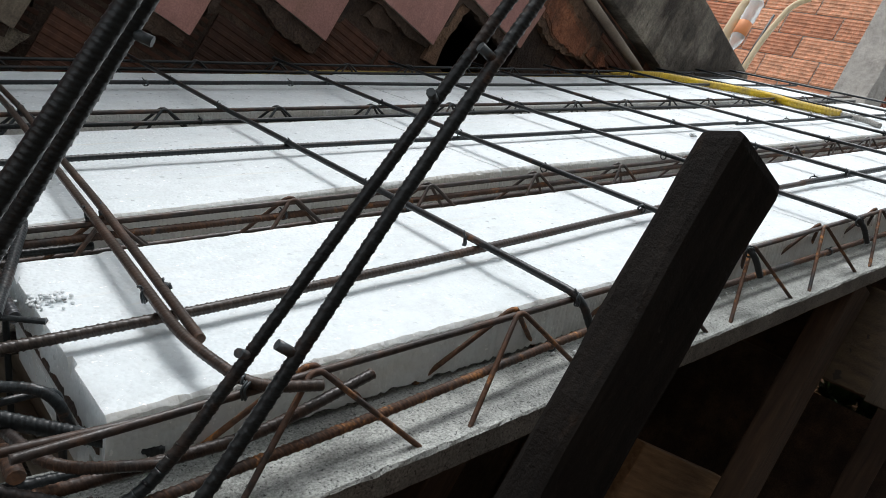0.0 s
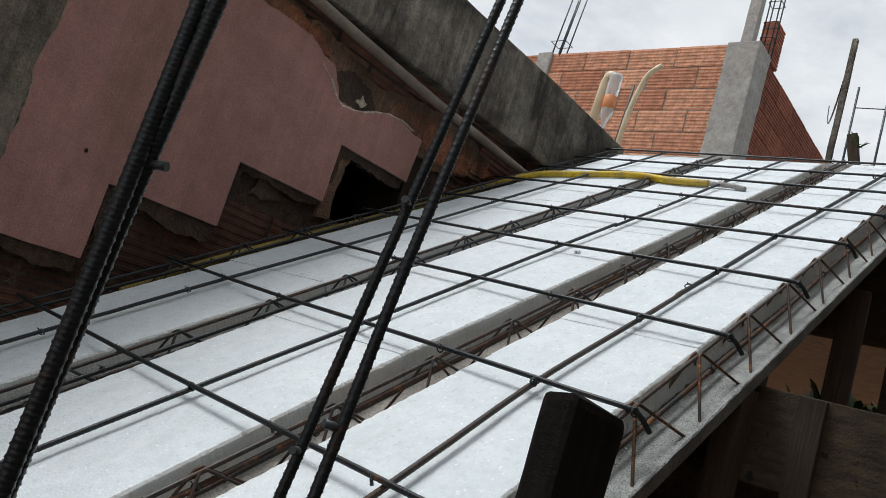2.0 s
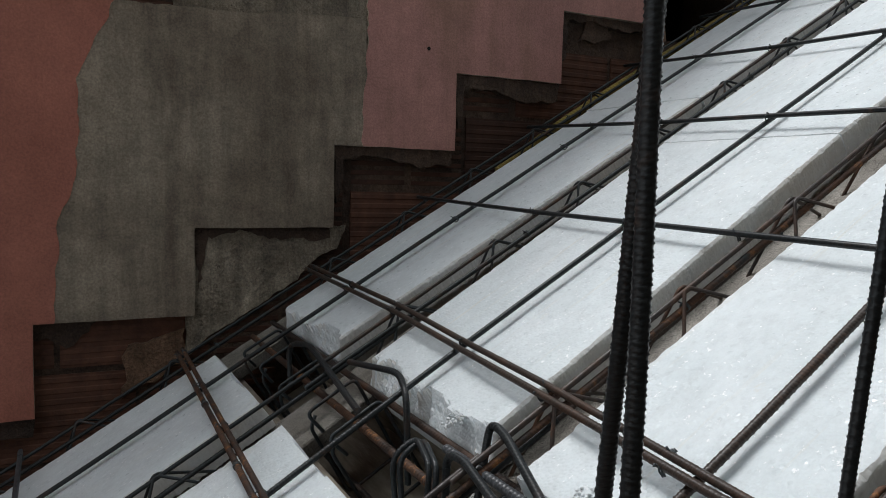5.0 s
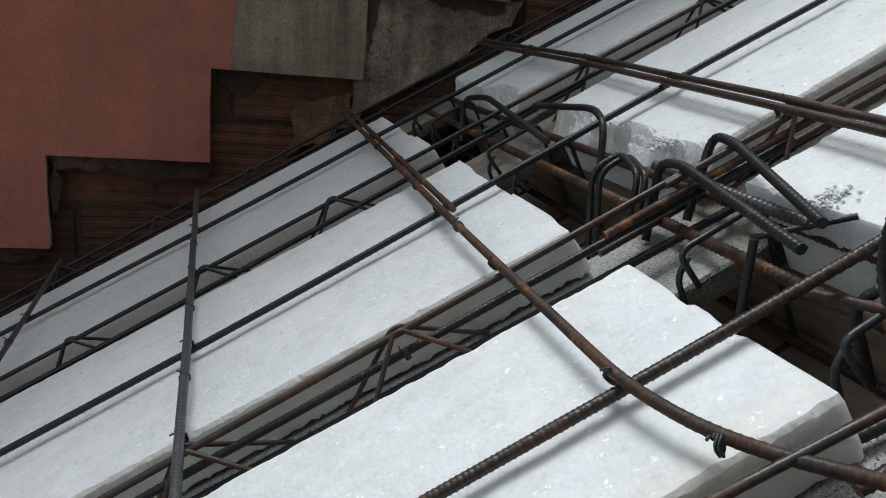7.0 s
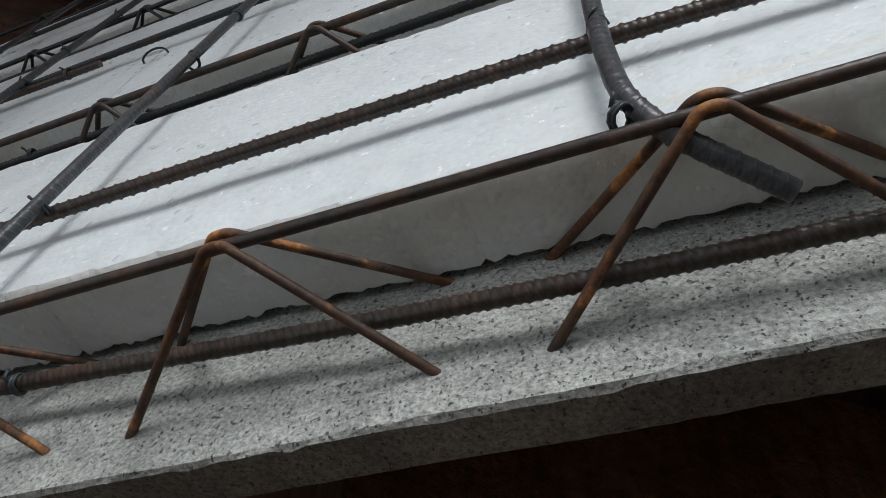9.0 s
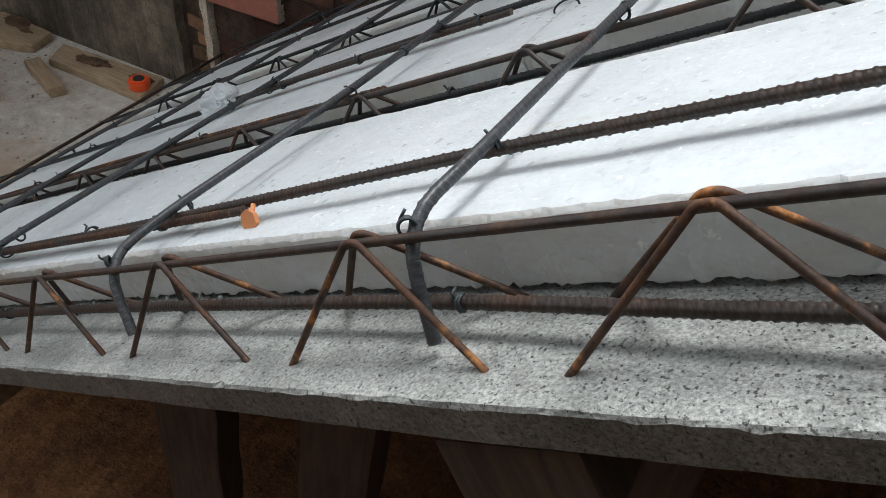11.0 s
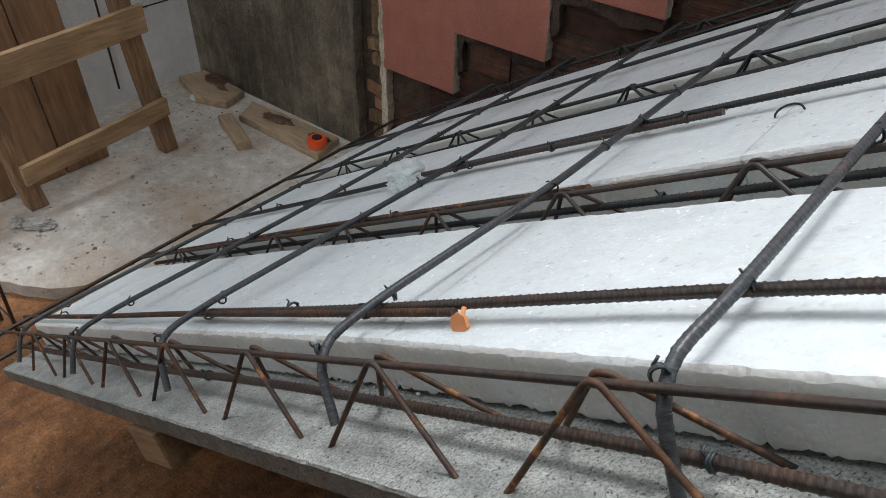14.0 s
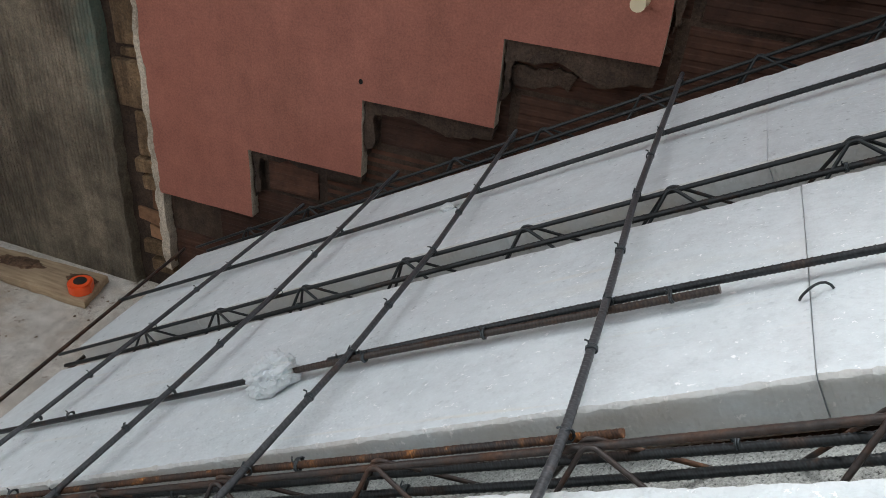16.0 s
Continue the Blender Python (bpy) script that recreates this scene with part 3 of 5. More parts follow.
# brown mortar left over the bricks above the pink plaster, and smears over the step scar
outline = [(0.70, 2.50), (0.95, 2.52), (1.25, 2.515), (1.40, 2.47), (1.48, 2.40), (1.60, 2.40), (1.72, 2.46), (1.95, 2.40), (2.2, 2.46), (2.25, 2.56), (1.9, 2.60), (1.62, 2.545), (1.40, 2.595), (1.0, 2.62), (0.70, 2.62)]
part("brown_mortar", plate_mesh("brown_mortar", outline, WY - 0.011, WY + 0.014, BROWNMORTAR, 0.016), wall, "crumbling brown mortar")
for outline, y0, mat, label in (
        ([(0.98, 2.545), (1.12, 2.535), (1.27, 2.53), (1.30, 2.575), (1.15, 2.60), (1.0, 2.605)], WY - 0.014, REDMORTAR, "reddish brick dust patch"),
        ([(1.66, 2.475), (1.76, 2.47), (1.95, 2.43), (2.15, 2.48), (2.1, 2.54), (1.85, 2.56), (1.70, 2.53)], WY - 0.014, REDMORTAR, "reddish brick dust patch"),
        # A dark hole, painted as a flat plate of the dark mortar
        ([(1.40, 2.475), (1.46, 2.425), (1.55, 2.43), (1.62, 2.47), (1.58, 2.52), (1.47, 2.535)], WY - 0.0125, MORTAR, "dark crumbling mortar"),
        ([(1.535, 2.452), (1.565, 2.445), (1.58, 2.468), (1.555, 2.485)], WY - 0.018, RIM, "pale plaster lump"),
        ([(0.30, 2.60), (0.46, 2.52), (0.70, 2.50), (0.73, 2.62), (0.30, 2.62)], WY - 0.016, BROWNMORTAR, "crumbling brown mortar")):
    part("mortar_patch", plate_mesh("mortar_patch", outline, y0, WY + 0.013, mat, 0.014), wall, label)
# the ragged rim of the hole through the wall, pale broken plaster edge, orange brick dust
hole = [(1.591, 2.095), (1.581, 2.14), (1.590, 2.219), (1.587, 2.262), (1.602, 2.295), (1.664, 2.318), (1.716, 2.322), (1.763, 2.312), (1.825, 2.300)]
part("broken_rim", plate_mesh("broken_rim", [(1.835, 2.345), (1.540, 2.345), (1.540, 2.085)] + hole, WY - 0.004, WY + 0.06, BROWNMORTAR, 0.007, straight=(0, 1)), wall, "ragged brown mortar rim of the hole")
edge = [(1.372, 2.500), (1.425, 2.468), (1.460, 2.432), (1.490, 2.419), (1.534, 2.426), (1.580, 2.440), (1.623, 2.461), (1.675, 2.480), (1.742, 2.486), (1.80, 2.478)]
for a, b in zip(edge, edge[1:]):
    w = 0.004 + 0.005 * abs(noise.noise(Vector((a[0] * 31, a[1] * 31, 2))))
    part("plaster_edge", plate_mesh("plaster_edge", [a, b, (b[0], b[1] + w), (a[0], a[1] + w)], WY - PL - 0.0008, WY + 0.010, RIM, 0.003), wall, "pale broken plaster edge")
for outline, mat in (([(1.845, 2.535), (1.855, 2.465), (1.94, 2.440), (2.05, 2.435), (2.12, 2.455), (2.11, 2.505), (1.99, 2.528), (1.90, 2.545)], REDDUST), ([(2.13, 2.47), (2.20, 2.475), (2.27, 2.505), (2.22, 2.53), (2.14, 2.52)], REDDUST),
                     ([(1.20, 2.56), (1.29, 2.545), (1.36, 2.515), (1.40, 2.53), (1.33, 2.585), (1.22, 2.595)], REDDUST), ([(0.95, 2.565), (1.08, 2.560), (1.12, 2.60), (0.98, 2.61)], REDDUST)):
    part("brick_dust", plate_mesh("brick_dust", outline, WY - 0.0165, WY + 0.012, mat, 0.012), wall, "orange-red broken brick face")
smear = random.Random(12)
for k in range(22):
    x = -1.45 + 4.0 * (k + smear.random()) / 22
    z = 1.145 + 0.6009 * x + smear.uniform(0.08, 0.36)
    w, h = smear.uniform(0.03, 0.11), smear.uniform(0.02, 0.06)
    ring = [(x + w * math.cos(a) * smear.uniform(0.7, 1.2), z + h * math.sin(a) * smear.uniform(0.6, 1.3)) for a in np.linspace(0, 2 * math.pi, 11)[:-1]]
    if not (x + w > 1.5 and x - w < 1.9 and z + h > 2.05) and z + h < 2.6:
        part("mortar_smear", plate_mesh("mortar_smear", ring, WY + 0.003 - 0.003 * smear.random(), WY + 0.013, MORTAR, 0.016), wall)
# left end: brick strip, teal stripe, cement
outline = [(-2.85, -0.1), (-1.88, -0.1), (-1.875, 0.45), (-1.885, 2.62), (-2.85, 2.62)]
part("grey_render", plate_mesh("grey_render", outline, WY - PL - 0.004, WY + 0.014, COMBED, 0.006, straight=(0, 3, 4)), wall, "combed grey cement render with a faded teal paint stripe")

# ---- upper floor beam, terrace and closing walls ----
tagged(new("floor_beam", box_mesh("floor_beam", (-2.9, WY - 0.05, 2.66), (3.09, WY + 0.24, 2.985), DARKBEAM, 0.012, 0.006, 24)),
       "weathered dark concrete floor beam along the wall top", "beam", kind="structure")
tagged(new("terrace", box_mesh("terrace", (3.3, 0.42, 2.80), (14, 9, 2.985), GREYCON, 0.006)), "grey concrete terrace slab at the stair head", "floor", kind="structure")
tagged(new("head_beam", box_mesh("head_beam", (2.955, -0.12, 2.62), (3.29, 1.28, 2.905), GREYCON, 0.006, 0.004, 10)), "rough grey concrete beam at the stair head", "beam", kind="structure")
# Dark back wall added where only darkness lies under the terrace
under = tagged(new("wall_under"), "bare dark wall with an opening, added to close the dark under the terrace", "wall", kind="structure")
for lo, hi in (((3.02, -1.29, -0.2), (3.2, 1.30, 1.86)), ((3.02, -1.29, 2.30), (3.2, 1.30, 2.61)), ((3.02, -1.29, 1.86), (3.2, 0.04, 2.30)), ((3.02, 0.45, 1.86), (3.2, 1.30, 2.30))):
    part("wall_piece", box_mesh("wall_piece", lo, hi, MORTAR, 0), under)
# Unseen slab added overhead so that less light reaches the stair foot
tagged(new("ceiling", box_mesh("ceiling", (-2.0, 0.15, 2.67), (-0.95, 1.255, 2.79), GREYCON, 0)), "plain concrete slab added out of view to dim the stair foot", "ceiling", kind="structure")
tagged(new("wall_end", box_mesh("wall_end", (-2.98, -2.8, -0.2), (-2.80, 1.32, 1.3), PANEL, 0)), "pale grey panel wall", "wall", kind="structure")
# Unseen wall added to block light from the open side
tagged(new("wall_behind", box_mesh("wall_behind", (-1.3, -1.5, -0.2), (9, -1.3, 5.0), DARKBEAM, 0)), "plain grey wall added out of view to hold back side light", "wall", kind="structure")

# ---- joists ----
BASE_TOP, BASE_LOW = -0.064, -0.088


def zigzag(s0, s1, y_side, first, pitch, feet, spread=0.040, skew=0.0):
    """One side of the lattice: legs from each top node to feet sunk in the concrete."""
    k0, k1 = math.ceil((s0 - first + 0.09) / pitch), math.floor((s1 - first - 0.09) / pitch)
    pts = []
    for k in range(k0, k1 + 1):
        s = first + pitch * k
        foot = (spread * y_side, BASE_TOP - 0.010)
        out_y = skew * min(1.0, max(0.0, -0.3 - s))
        pts += [(s - feet[0], foot[0] + out_y, foot[1]), (s - 0.004, 0.0045 * y_side, 0.0035), (s + 0.004, 0.0045 * y_side, 0.0035), (s + feet[1], foot[0] + out_y, foot[1])]
    return pts


def lattice_joist(y_low, y_high, s0, s1, first, mats, group, out=0.062, inn=0.062, pitch=0.2, feet=(0.084, 0.084), chord=0.0034, base=None, spread=0.040, skew=0.0):
    m = SLOPE @ Matrix.Translation((0, y_low, 0)) @ Matrix.Rotation(math.atan2(y_high - y_low, s1 - s0) if s1 > s0 else 0, 4, "Z")
    j = thing("lattice_joist", m, "precast concrete joist with a rusty steel lattice girder", "joist", group)
    nseg = int((s1 - s0) / 0.008)
    verts, faces = [], []
    prof = [(-out, BASE_LOW), (-out, BASE_TOP - 0.0022), (-out + 0.0014, BASE_TOP), (inn, BASE_TOP), (inn, BASE_LOW)]
    q = len(prof)
    for i in range(nseg + 1):
        s = s0 + (s1 - s0) * i / nseg
        for k, (y, n) in enumerate(prof):
            jx = noise.noise(Vector((s * 14, (0 if k < 3 else 10.6), y_low * 7)))
            chip = max(0.0, noise.noise(Vector((s * 65, k * 2.1, 9 + y_low))) - 0.05) if k in (1, 2) else 0.0
            fray = 0.0006 * noise.noise(Vector((s * 120, k * 3.3, y_low)))
            out_y = skew * min(1.5, max(0.0, -0.3 - s)) * (1.3 if k < 3 else 1)
            verts.append((s, y + out_y + (0.0007 if k < 3 else 0.0022) * jx + fray + (0.005 * chip if k == 2 else 0), n + 0.0012 * noise.noise(Vector((s * 9, k, 3 + y_low))) - (0.004 * chip if k == 1 else 0)))
    for i in range(nseg):
        for k in range(q):
            a, b = i * q + k, i * q + (k + 1) % q
            faces.append((a, b, b + q, a + q))
    faces += [tuple(range(q)), tuple(nseg * q + k for k in range(q - 1, -1, -1))]
    me = mesh_from("concrete_base", verts, faces, base or BROWNJOIST)
    # Outer side face gets darker concrete: soil, with its shade put into the colour
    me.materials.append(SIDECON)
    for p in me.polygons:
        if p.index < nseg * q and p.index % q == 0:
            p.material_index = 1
    part("concrete_base", me, j, "pitted grey concrete" if base else "brownish concrete")
    part("top_chord", rod_mesh("top_chord", [(s0 - 0.02, 0, 0), (s1 + 0.01, 0, 0)], chord, mats[0], 0.07, 8, 0.008, 0.002), j)
    for side in (-1, 1):
        part("diagonal_wire", rod_mesh("diagonal_wire", zigzag(s0 + 0.02, s1 - 0.02, side, first, pitch, feet, spread, skew), 0.0023, mats[1], corner=0.011), j)
    return j


G = "lattice joists of the stair slab"
edge_joist = lattice_joist(-0.003, -0.003, -1.80, 0.47, 0.0350, (HALF, RUST), G, pitch=0.1965, feet=(0.084, 0.084), chord=0.0030, base=JOIST, spread=0.033, skew=0.010, out=0.054)
# its upper end is pushed outwards
for piece in edge_joist.children:
    for v in piece.data.vertices:
        k = max(0.0, v.co.x - 0.11)
        v.co.x += 0.13 * k
        v.co.y -= 0.11 * k
lattice_joist(0.298, 0.281, -1.82, 0.50, 0.402, (HALF, HALF), G, base=JOIST)
lattice_joist(0.756, 0.756, -1.84, 0.50, 0.414, (STEEL, STEEL), G)
lattice_joist(1.235, 1.235, -1.86, 0.50, 0.31, (STEEL, STEEL), G, inn=0.055)
lattice_joist(-0.052, -0.011, 0.48, 3.42, 0.843, (HALF, RUST), G, base=JOIST, chord=0.0030, out=0.045)
lattice_joist(0.291, 0.286, 0.49, 3.42, 0.812, (HALF, HALF), G)
lattice_joist(0.756, 0.756, 0.50, 3.42, 0.845, (HALF, STEEL), G)
lattice_joist(1.235, 1.235, 0.50, 3.42, 0.9, (STEEL, STEEL), G, inn=0.055)


# ---- foam blocks ----
def foam_mesh(y0, y1, s0, s1, broken0=0.0, broken1=0.0, seed=0, taper=0.0, spread=0.55, far=0.0):
    """A block with nibbled edges; broken0, broken1: depth of the crumbling at its ends; taper, far: shift of the two long sides at the upper end."""
    top, mid, low, notch = -0.0125, -0.0585, -0.088, 0.032
    n = max(8, int((s1 - s0) / 0.0035))
    cols = 44 if broken0 > 0.01 or broken1 > 0.01 else 14
    np_ = cols + 9
    verts, faces = [], []
    for i in range(n + 1):
        u = i / n
        s = s0 + (s1 - s0) * u
        ya = y0 + taper * u
        yb = y1 + far * u
        w = yb - ya
        prof = [(ya + notch, low), (ya + notch, mid), (ya, mid), (ya, top - 0.0028), (ya + 0.0022, top)]
        prof += [(ya + w * k / cols, top) for k in range(1, cols)]
        prof += [(yb - 0.0022, top), (yb, top - 0.0028), (yb, mid), (yb - notch, mid), (yb - notch, low)]
        np_ = len(prof)
        for k, (y, z) in enumerate(prof):
            edge = 0 if k <= 4 else 1
            e = noise.noise(Vector((s * 60, edge * 3.1, seed))) + 0.9 * noise.noise(Vector((s * 190, edge * 2.7, seed + 5)))
            chip = max(0.0, noise.noise(Vector((s * 90, edge * 7.7, seed + 11))) - 0.36)
            dy = dz = ds = 0.0
            sign = 1 if k <= 4 else -1
            if 2 <= k <= 4 or np_ - 5 <= k <= np_ - 3:
                dy = 0.0011 * e
            if k in (3, 4, np_ - 5, np_ - 4):
                dz = -0.0007 * max(0, e)
                worn = max(0.0, 0.25 + noise.noise(Vector((s * 75, edge * 5.5, seed + 21))))
                chip += 0.28 * worn
                if k in (4, np_ - 5):
                    dy += sign * 0.010 * chip
                else:
                    dz -= 0.009 * chip
            if k in (2, np_ - 3):
                dz = 0.0028 * e + 0.0018 * noise.noise(Vector((s * 420, edge, seed)))
            if 5 <= k < np_ - 5:
                dz = 0.0007 * noise.noise(Vector((s * 20, y * 20, seed))) + 0.0003 * noise.noise(Vector((s * 90, y * 90, seed)))
            for end, br in ((0, broken0), (1, broken1)):
                near = (s - s0) if end == 0 else (s1 - s)
                jag = abs(noise.noise(Vector((y * 38, z * 25, seed + end)))) + 0.5 * abs(noise.noise(Vector((y * 120, z * 90, seed + end))))
                if near < 1e-6:
                    ds += (1 if end == 0 else -1) * (0.003 if br else 0.0005) * jag
                if br and z > mid + 0.002:
                    reach = br * min(1.0, max(0.08, spread + 1.3 * noise.noise(Vector((y * 8, seed, end))) + 0.35 * noise.noise(Vector((y * 60, seed, end)))))
                    if near < reach:
                        dz -= 0.040 * (1 - near / reach) ** 0.8 * (0.75 + 0.5 * jag) + 0.003 * noise.noise(Vector((s * 260, y * 260, seed)))
                        if z + dz < mid + 0.002:
                            dz = mid + 0.002 - z
            verts.append((s + ds, y + dy, z + dz))
    for i in range(n):
        for k in range(np_):
            a, b = i * np_ + k, i * np_ + (k + 1) % np_
            faces.append((a, a + np_, b + np_, b))
    faces += [tuple(range(np_)), tuple(n * np_ + k for k in range(np_ - 1, -1, -1))]
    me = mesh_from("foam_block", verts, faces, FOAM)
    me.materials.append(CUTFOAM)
    # Faces turned sideways take the soiled, shade-tinted foam
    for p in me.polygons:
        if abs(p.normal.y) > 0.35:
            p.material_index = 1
    return me


def foam_block(y0, y1, s0, s1, b0=0.0, b1=0.0, seed=0, label="white expanded foam infill block between concrete joists", taper=0.0, spread=0.55, far=0.0):
    o = Matrix.Translation((s0, y0, 0))
    me = foam_mesh(0, y1 - y0, 0, s1 - s0, b0, b1, seed, taper, spread, far)
    return thing("foam_block", SLOPE @ o, label, "foam block", "foam infill blocks", me=me)


foam_block(0.046, 0.282, -1.775, -0.6174, seed=1, far=-0.006)
edge_foam = foam_block(0.045, 0.275, -0.617, 0.392, 0, 0.006, 2, taper=-0.034, far=-0.045)
for v in edge_foam.data.vertices:
    if v.co.y < 0.06:
        k = min(1.0, max(0.0, (v.co.x - 0.710) / 0.14))
        v.co.y -= 0.008 * k * k * (3 - 2 * k)
foam_block(0.352, 0.708, -1.80, -0.4444, seed=3, taper=0.016)
foam_block(0.369, 0.711, -0.444, 0.393, 0, 0.006, 4, taper=-0.040, far=-0.028)
foam_block(0.800, 1.205, -1.86, -0.4794, seed=5, far=-0.040)
foam_block(0.800, 1.164, -0.479, 0.39, 0, 0.008, 6)
CRUMBLED = "white expanded foam infill block with a crumbled end"
foam_block(-0.012, 0.250, 0.515, 1.50, 0.012, 0, 7, CRUMBLED, taper=0.002, spread=0.12)
foam_block(-0.009, 0.252, 1.503, 2.50, seed=8, taper=0.004)
foam_block(-0.004, 0.252, 2.503, 3.41, seed=9, taper=0.006)
foam_block(0.336, 0.690, 0.525, 1.22, 0.050, 0, 10, CRUMBLED, taper=0.030, far=0.030)
foam_block(0.368, 0.724, 1.223, 2.14, seed=11, taper=-0.014, far=-0.014)
foam_block(0.354, 0.710, 2.143, 3.41, seed=12)
foam_block(0.840, 1.170, 0.53, 1.42, 0.035, 0, 13, CRUMBLED, taper=-0.035)
foam_block(0.802, 1.180, 1.423, 2.40, seed=14)
foam_block(0.802, 1.180, 2.403, 3.41, seed=15)


def bead_cluster(label, spots, seed):
    """Loose crushed foam beads lying together."""
    rnd = random.Random(seed)
    verts, faces = [], []
    ico = bmesh.new()
    bmesh.ops.create_icosphere(ico, subdivisions=1, radius=1)
    iv = [v.co.copy() for v in ico.verts]
    fi = [[v.index for v in f.verts] for f in ico.faces]
    ico.free()
    for s, y, n, spread, count in spots:
        for i in range(count):
            c = Vector((s + rnd.gauss(0, spread), y + rnd.gauss(0, min(spread * 1.3, 0.007)), n + rnd.uniform(0, 0.004)))
            r = rnd.uniform(0.0010, 0.0024)
            b = len(verts)
            verts += [c + v * r * rnd.uniform(0.8, 1.15) for v in iv]
            faces += [[b + k for k in f] for f in fi]
    return tagged(thing("foam_beads", SLOPE, label, "foam beads", me=mesh_from("foam_beads", verts, faces, FOAM, True)), label, "foam beads", kind="stuff")


bead_cluster("crushed white foam beads at the broken end of a block", [(0.530, 0.165, -0.014, 0.007, 90), (0.535, 0.40, -0.014, 0.008, 50)], 3)
bead_cluster("loose white foam beads caught in the joist channel", [(-0.02, 0.05, -0.0645, 0.10, 22), (-0.6, 0.05, -0.0645, 0.15, 18), (1.0, -0.03, -0.0645, 0.2, 30)], 4)

# ---- long bars on the foam strips ----
def tie_mesh(seed, a=0.0050, b=0.0060):
    rnd = random.Random(seed)
    pts = []
    turns = 2.3
    for i in range(31):
        an = i / 30 * 2 * math.pi * turns
        pts.append((a * math.cos(an), -0.0022 + 0.0044 * i / 30 + 0.0006 * math.sin(3 * an), b * math.sin(an)))
    pts.append((rnd.uniform(-0.003, 0.003), 0.003, b + 0.002))
    pts.append((rnd.uniform(-0.006, 0.006), rnd.uniform(0.002, 0.006), b + rnd.uniform(0.002, 0.005)))
    v, f = tube([Vector(p) for p in pts], 0.0010, 5)
    return mesh_from("wire_tie", v, f, WIRE, True)


TIES = [tie_mesh(i) for i in range(6)]
RINGS = [tie_mesh(40 + i, 0.0050, 0.0050) for i in range(2)]
LAPS = [tie_mesh(20 + i, 0.0082, 0.0052) for i in range(3)]


def long_bar(y_a, s_a, y_b, s_b, n, r, mat, label, rib=0.18, pitch=0.0080, wob=0.0015, ring=None, laps=(), via=()):
    me = rod_mesh("long_bar", [(s_a, y_a, n)] + [(s, y, n) for s, y in via] + [(s_b, y_b, n)], r, mat, rib, 10, pitch, ring, corner=0.10, wobble=wob)
    ob = thing("long_bar", SLOPE, label, "rebar", "long bars of the stair slab", me=me)
    for i, s in enumerate(laps):
        line_s, line_y = zip((s_a, y_a), *via, (s_b, y_b))
        y = float(np.interp(s, line_s, line_y))
        part("wire_tie", LAPS[i % 3] if n > -0.01 else RINGS[i % 2], ob, "", Matrix.Translation((s, y + (0.003 if n > -0.01 else 0), n)) @ Matrix.Rotation(math.pi / 2 + 0.15, 4, "Z"))
    return ob


DARKBAR = "dark ribbed steel bar running along the slope"
RUSTBAR = "brown rusty ribbed steel bar running along the slope"
long_bar(0.073, -1.04, 0.117, 1.70, 0.0, 0.0041, BROWN, "brownish ribbed steel bar running along the slope", laps=(-0.8,), via=((-0.73, 0.076), (-0.5, 0.082), (-0.3, 0.091), (-0.15, 0.094), (0.0, 0.095), (0.12, 0.090), (0.3, 0.086), (0.515, 0.081), (0.65, 0.079), (0.82, 0.083), (1.0, 0.094), (1.22, 0.111), (1.5, 0.115)))
long_bar(0.058, -1.88, 0.0725, -0.545, -0.001, 0.0036, RUST, RUSTBAR, laps=(-1.6, -0.98, -0.66), via=((-1.0, 0.0645), (-0.73, 0.068)))
long_bar(0.117, 1.695, 0.096, 3.46, 0.0, 0.0045, STEEL, DARKBAR, laps=(1.75,))
long_bar(0.510, -0.98, 0.4965, 2.15, 0.0, 0.0038, STEEL, DARKBAR, via=((-0.3, 0.509), (0.0, 0.505), (0.4, 0.512), (1.0, 0.510), (1.5, 0.511), (1.9, 0.503)))
long_bar(0.4975, -1.03, 0.4975, -0.515, 0.0, 0.0038, BROWN, RUSTBAR, laps=(-0.92, -0.76, -0.56))
long_bar(0.492, -1.92, 0.505, -0.9, -0.002, 0.0040, STEEL, DARKBAR, laps=(-1.5, -0.96))
long_bar(0.4965, 2.145, 0.478, 3.46, 0.0, 0.0038, STEEL, DARKBAR, laps=(2.4,))
long_bar(0.984, -1.92, 0.988, 1.05, 0.0, 0.0038, STEEL, DARKBAR, laps=(0.9,))
long_bar(0.988, 1.045, 0.984, 3.46, 0.0, 0.0038, STEEL, DARKBAR, laps=(1.2,))
# bars lying in the joist trenches
long_bar(0.014, -1.84, -0.046, 0.50, -0.046, 0.0041, BROWN, "brown ribbed steel bar lying in the edge joist", pitch=0.0085, laps=(-1.5, -0.92, -0.31, 0.28), via=((-1.13, 0.012), (-0.7, 0.009), (-0.41, 0.005), (-0.3, 0.001), (-0.2, -0.007), (-0.1, -0.013), (0.01, -0.018), (0.13, -0.022), (0.26, -0.034)))
long_bar(-0.060, 0.52, -0.006, 3.44, -0.044, 0.0037, RUST, RUSTBAR, pitch=0.0085, laps=(0.9, 1.5, 2.1), via=((0.69, -0.052), (0.92, -0.037), (1.3, -0.032)))
long_bar(0.326, -1.80, 0.290, 0.60, -0.022, 0.0038, STEEL, DARKBAR, ring=0.0012, laps=(-1.1, -0.5, 0.2), via=((-0.75, 0.320), (-0.37, 0.314), (0.1, 0.300)))
long_bar(0.332, -1.80, 0.278, 0.62, -0.046, 0.0040, STEEL, DARKBAR, ring=0.0012, laps=(-0.8, 0.1), via=((-0.77, 0.324), (-0.38, 0.316), (0.1, 0.294)))
long_bar(0.324, -1.80, 0.3145, -0.575, 0.000, 0.0036, RUST, RUSTBAR, ring=0.0012, laps=(-1.4, -0.9))
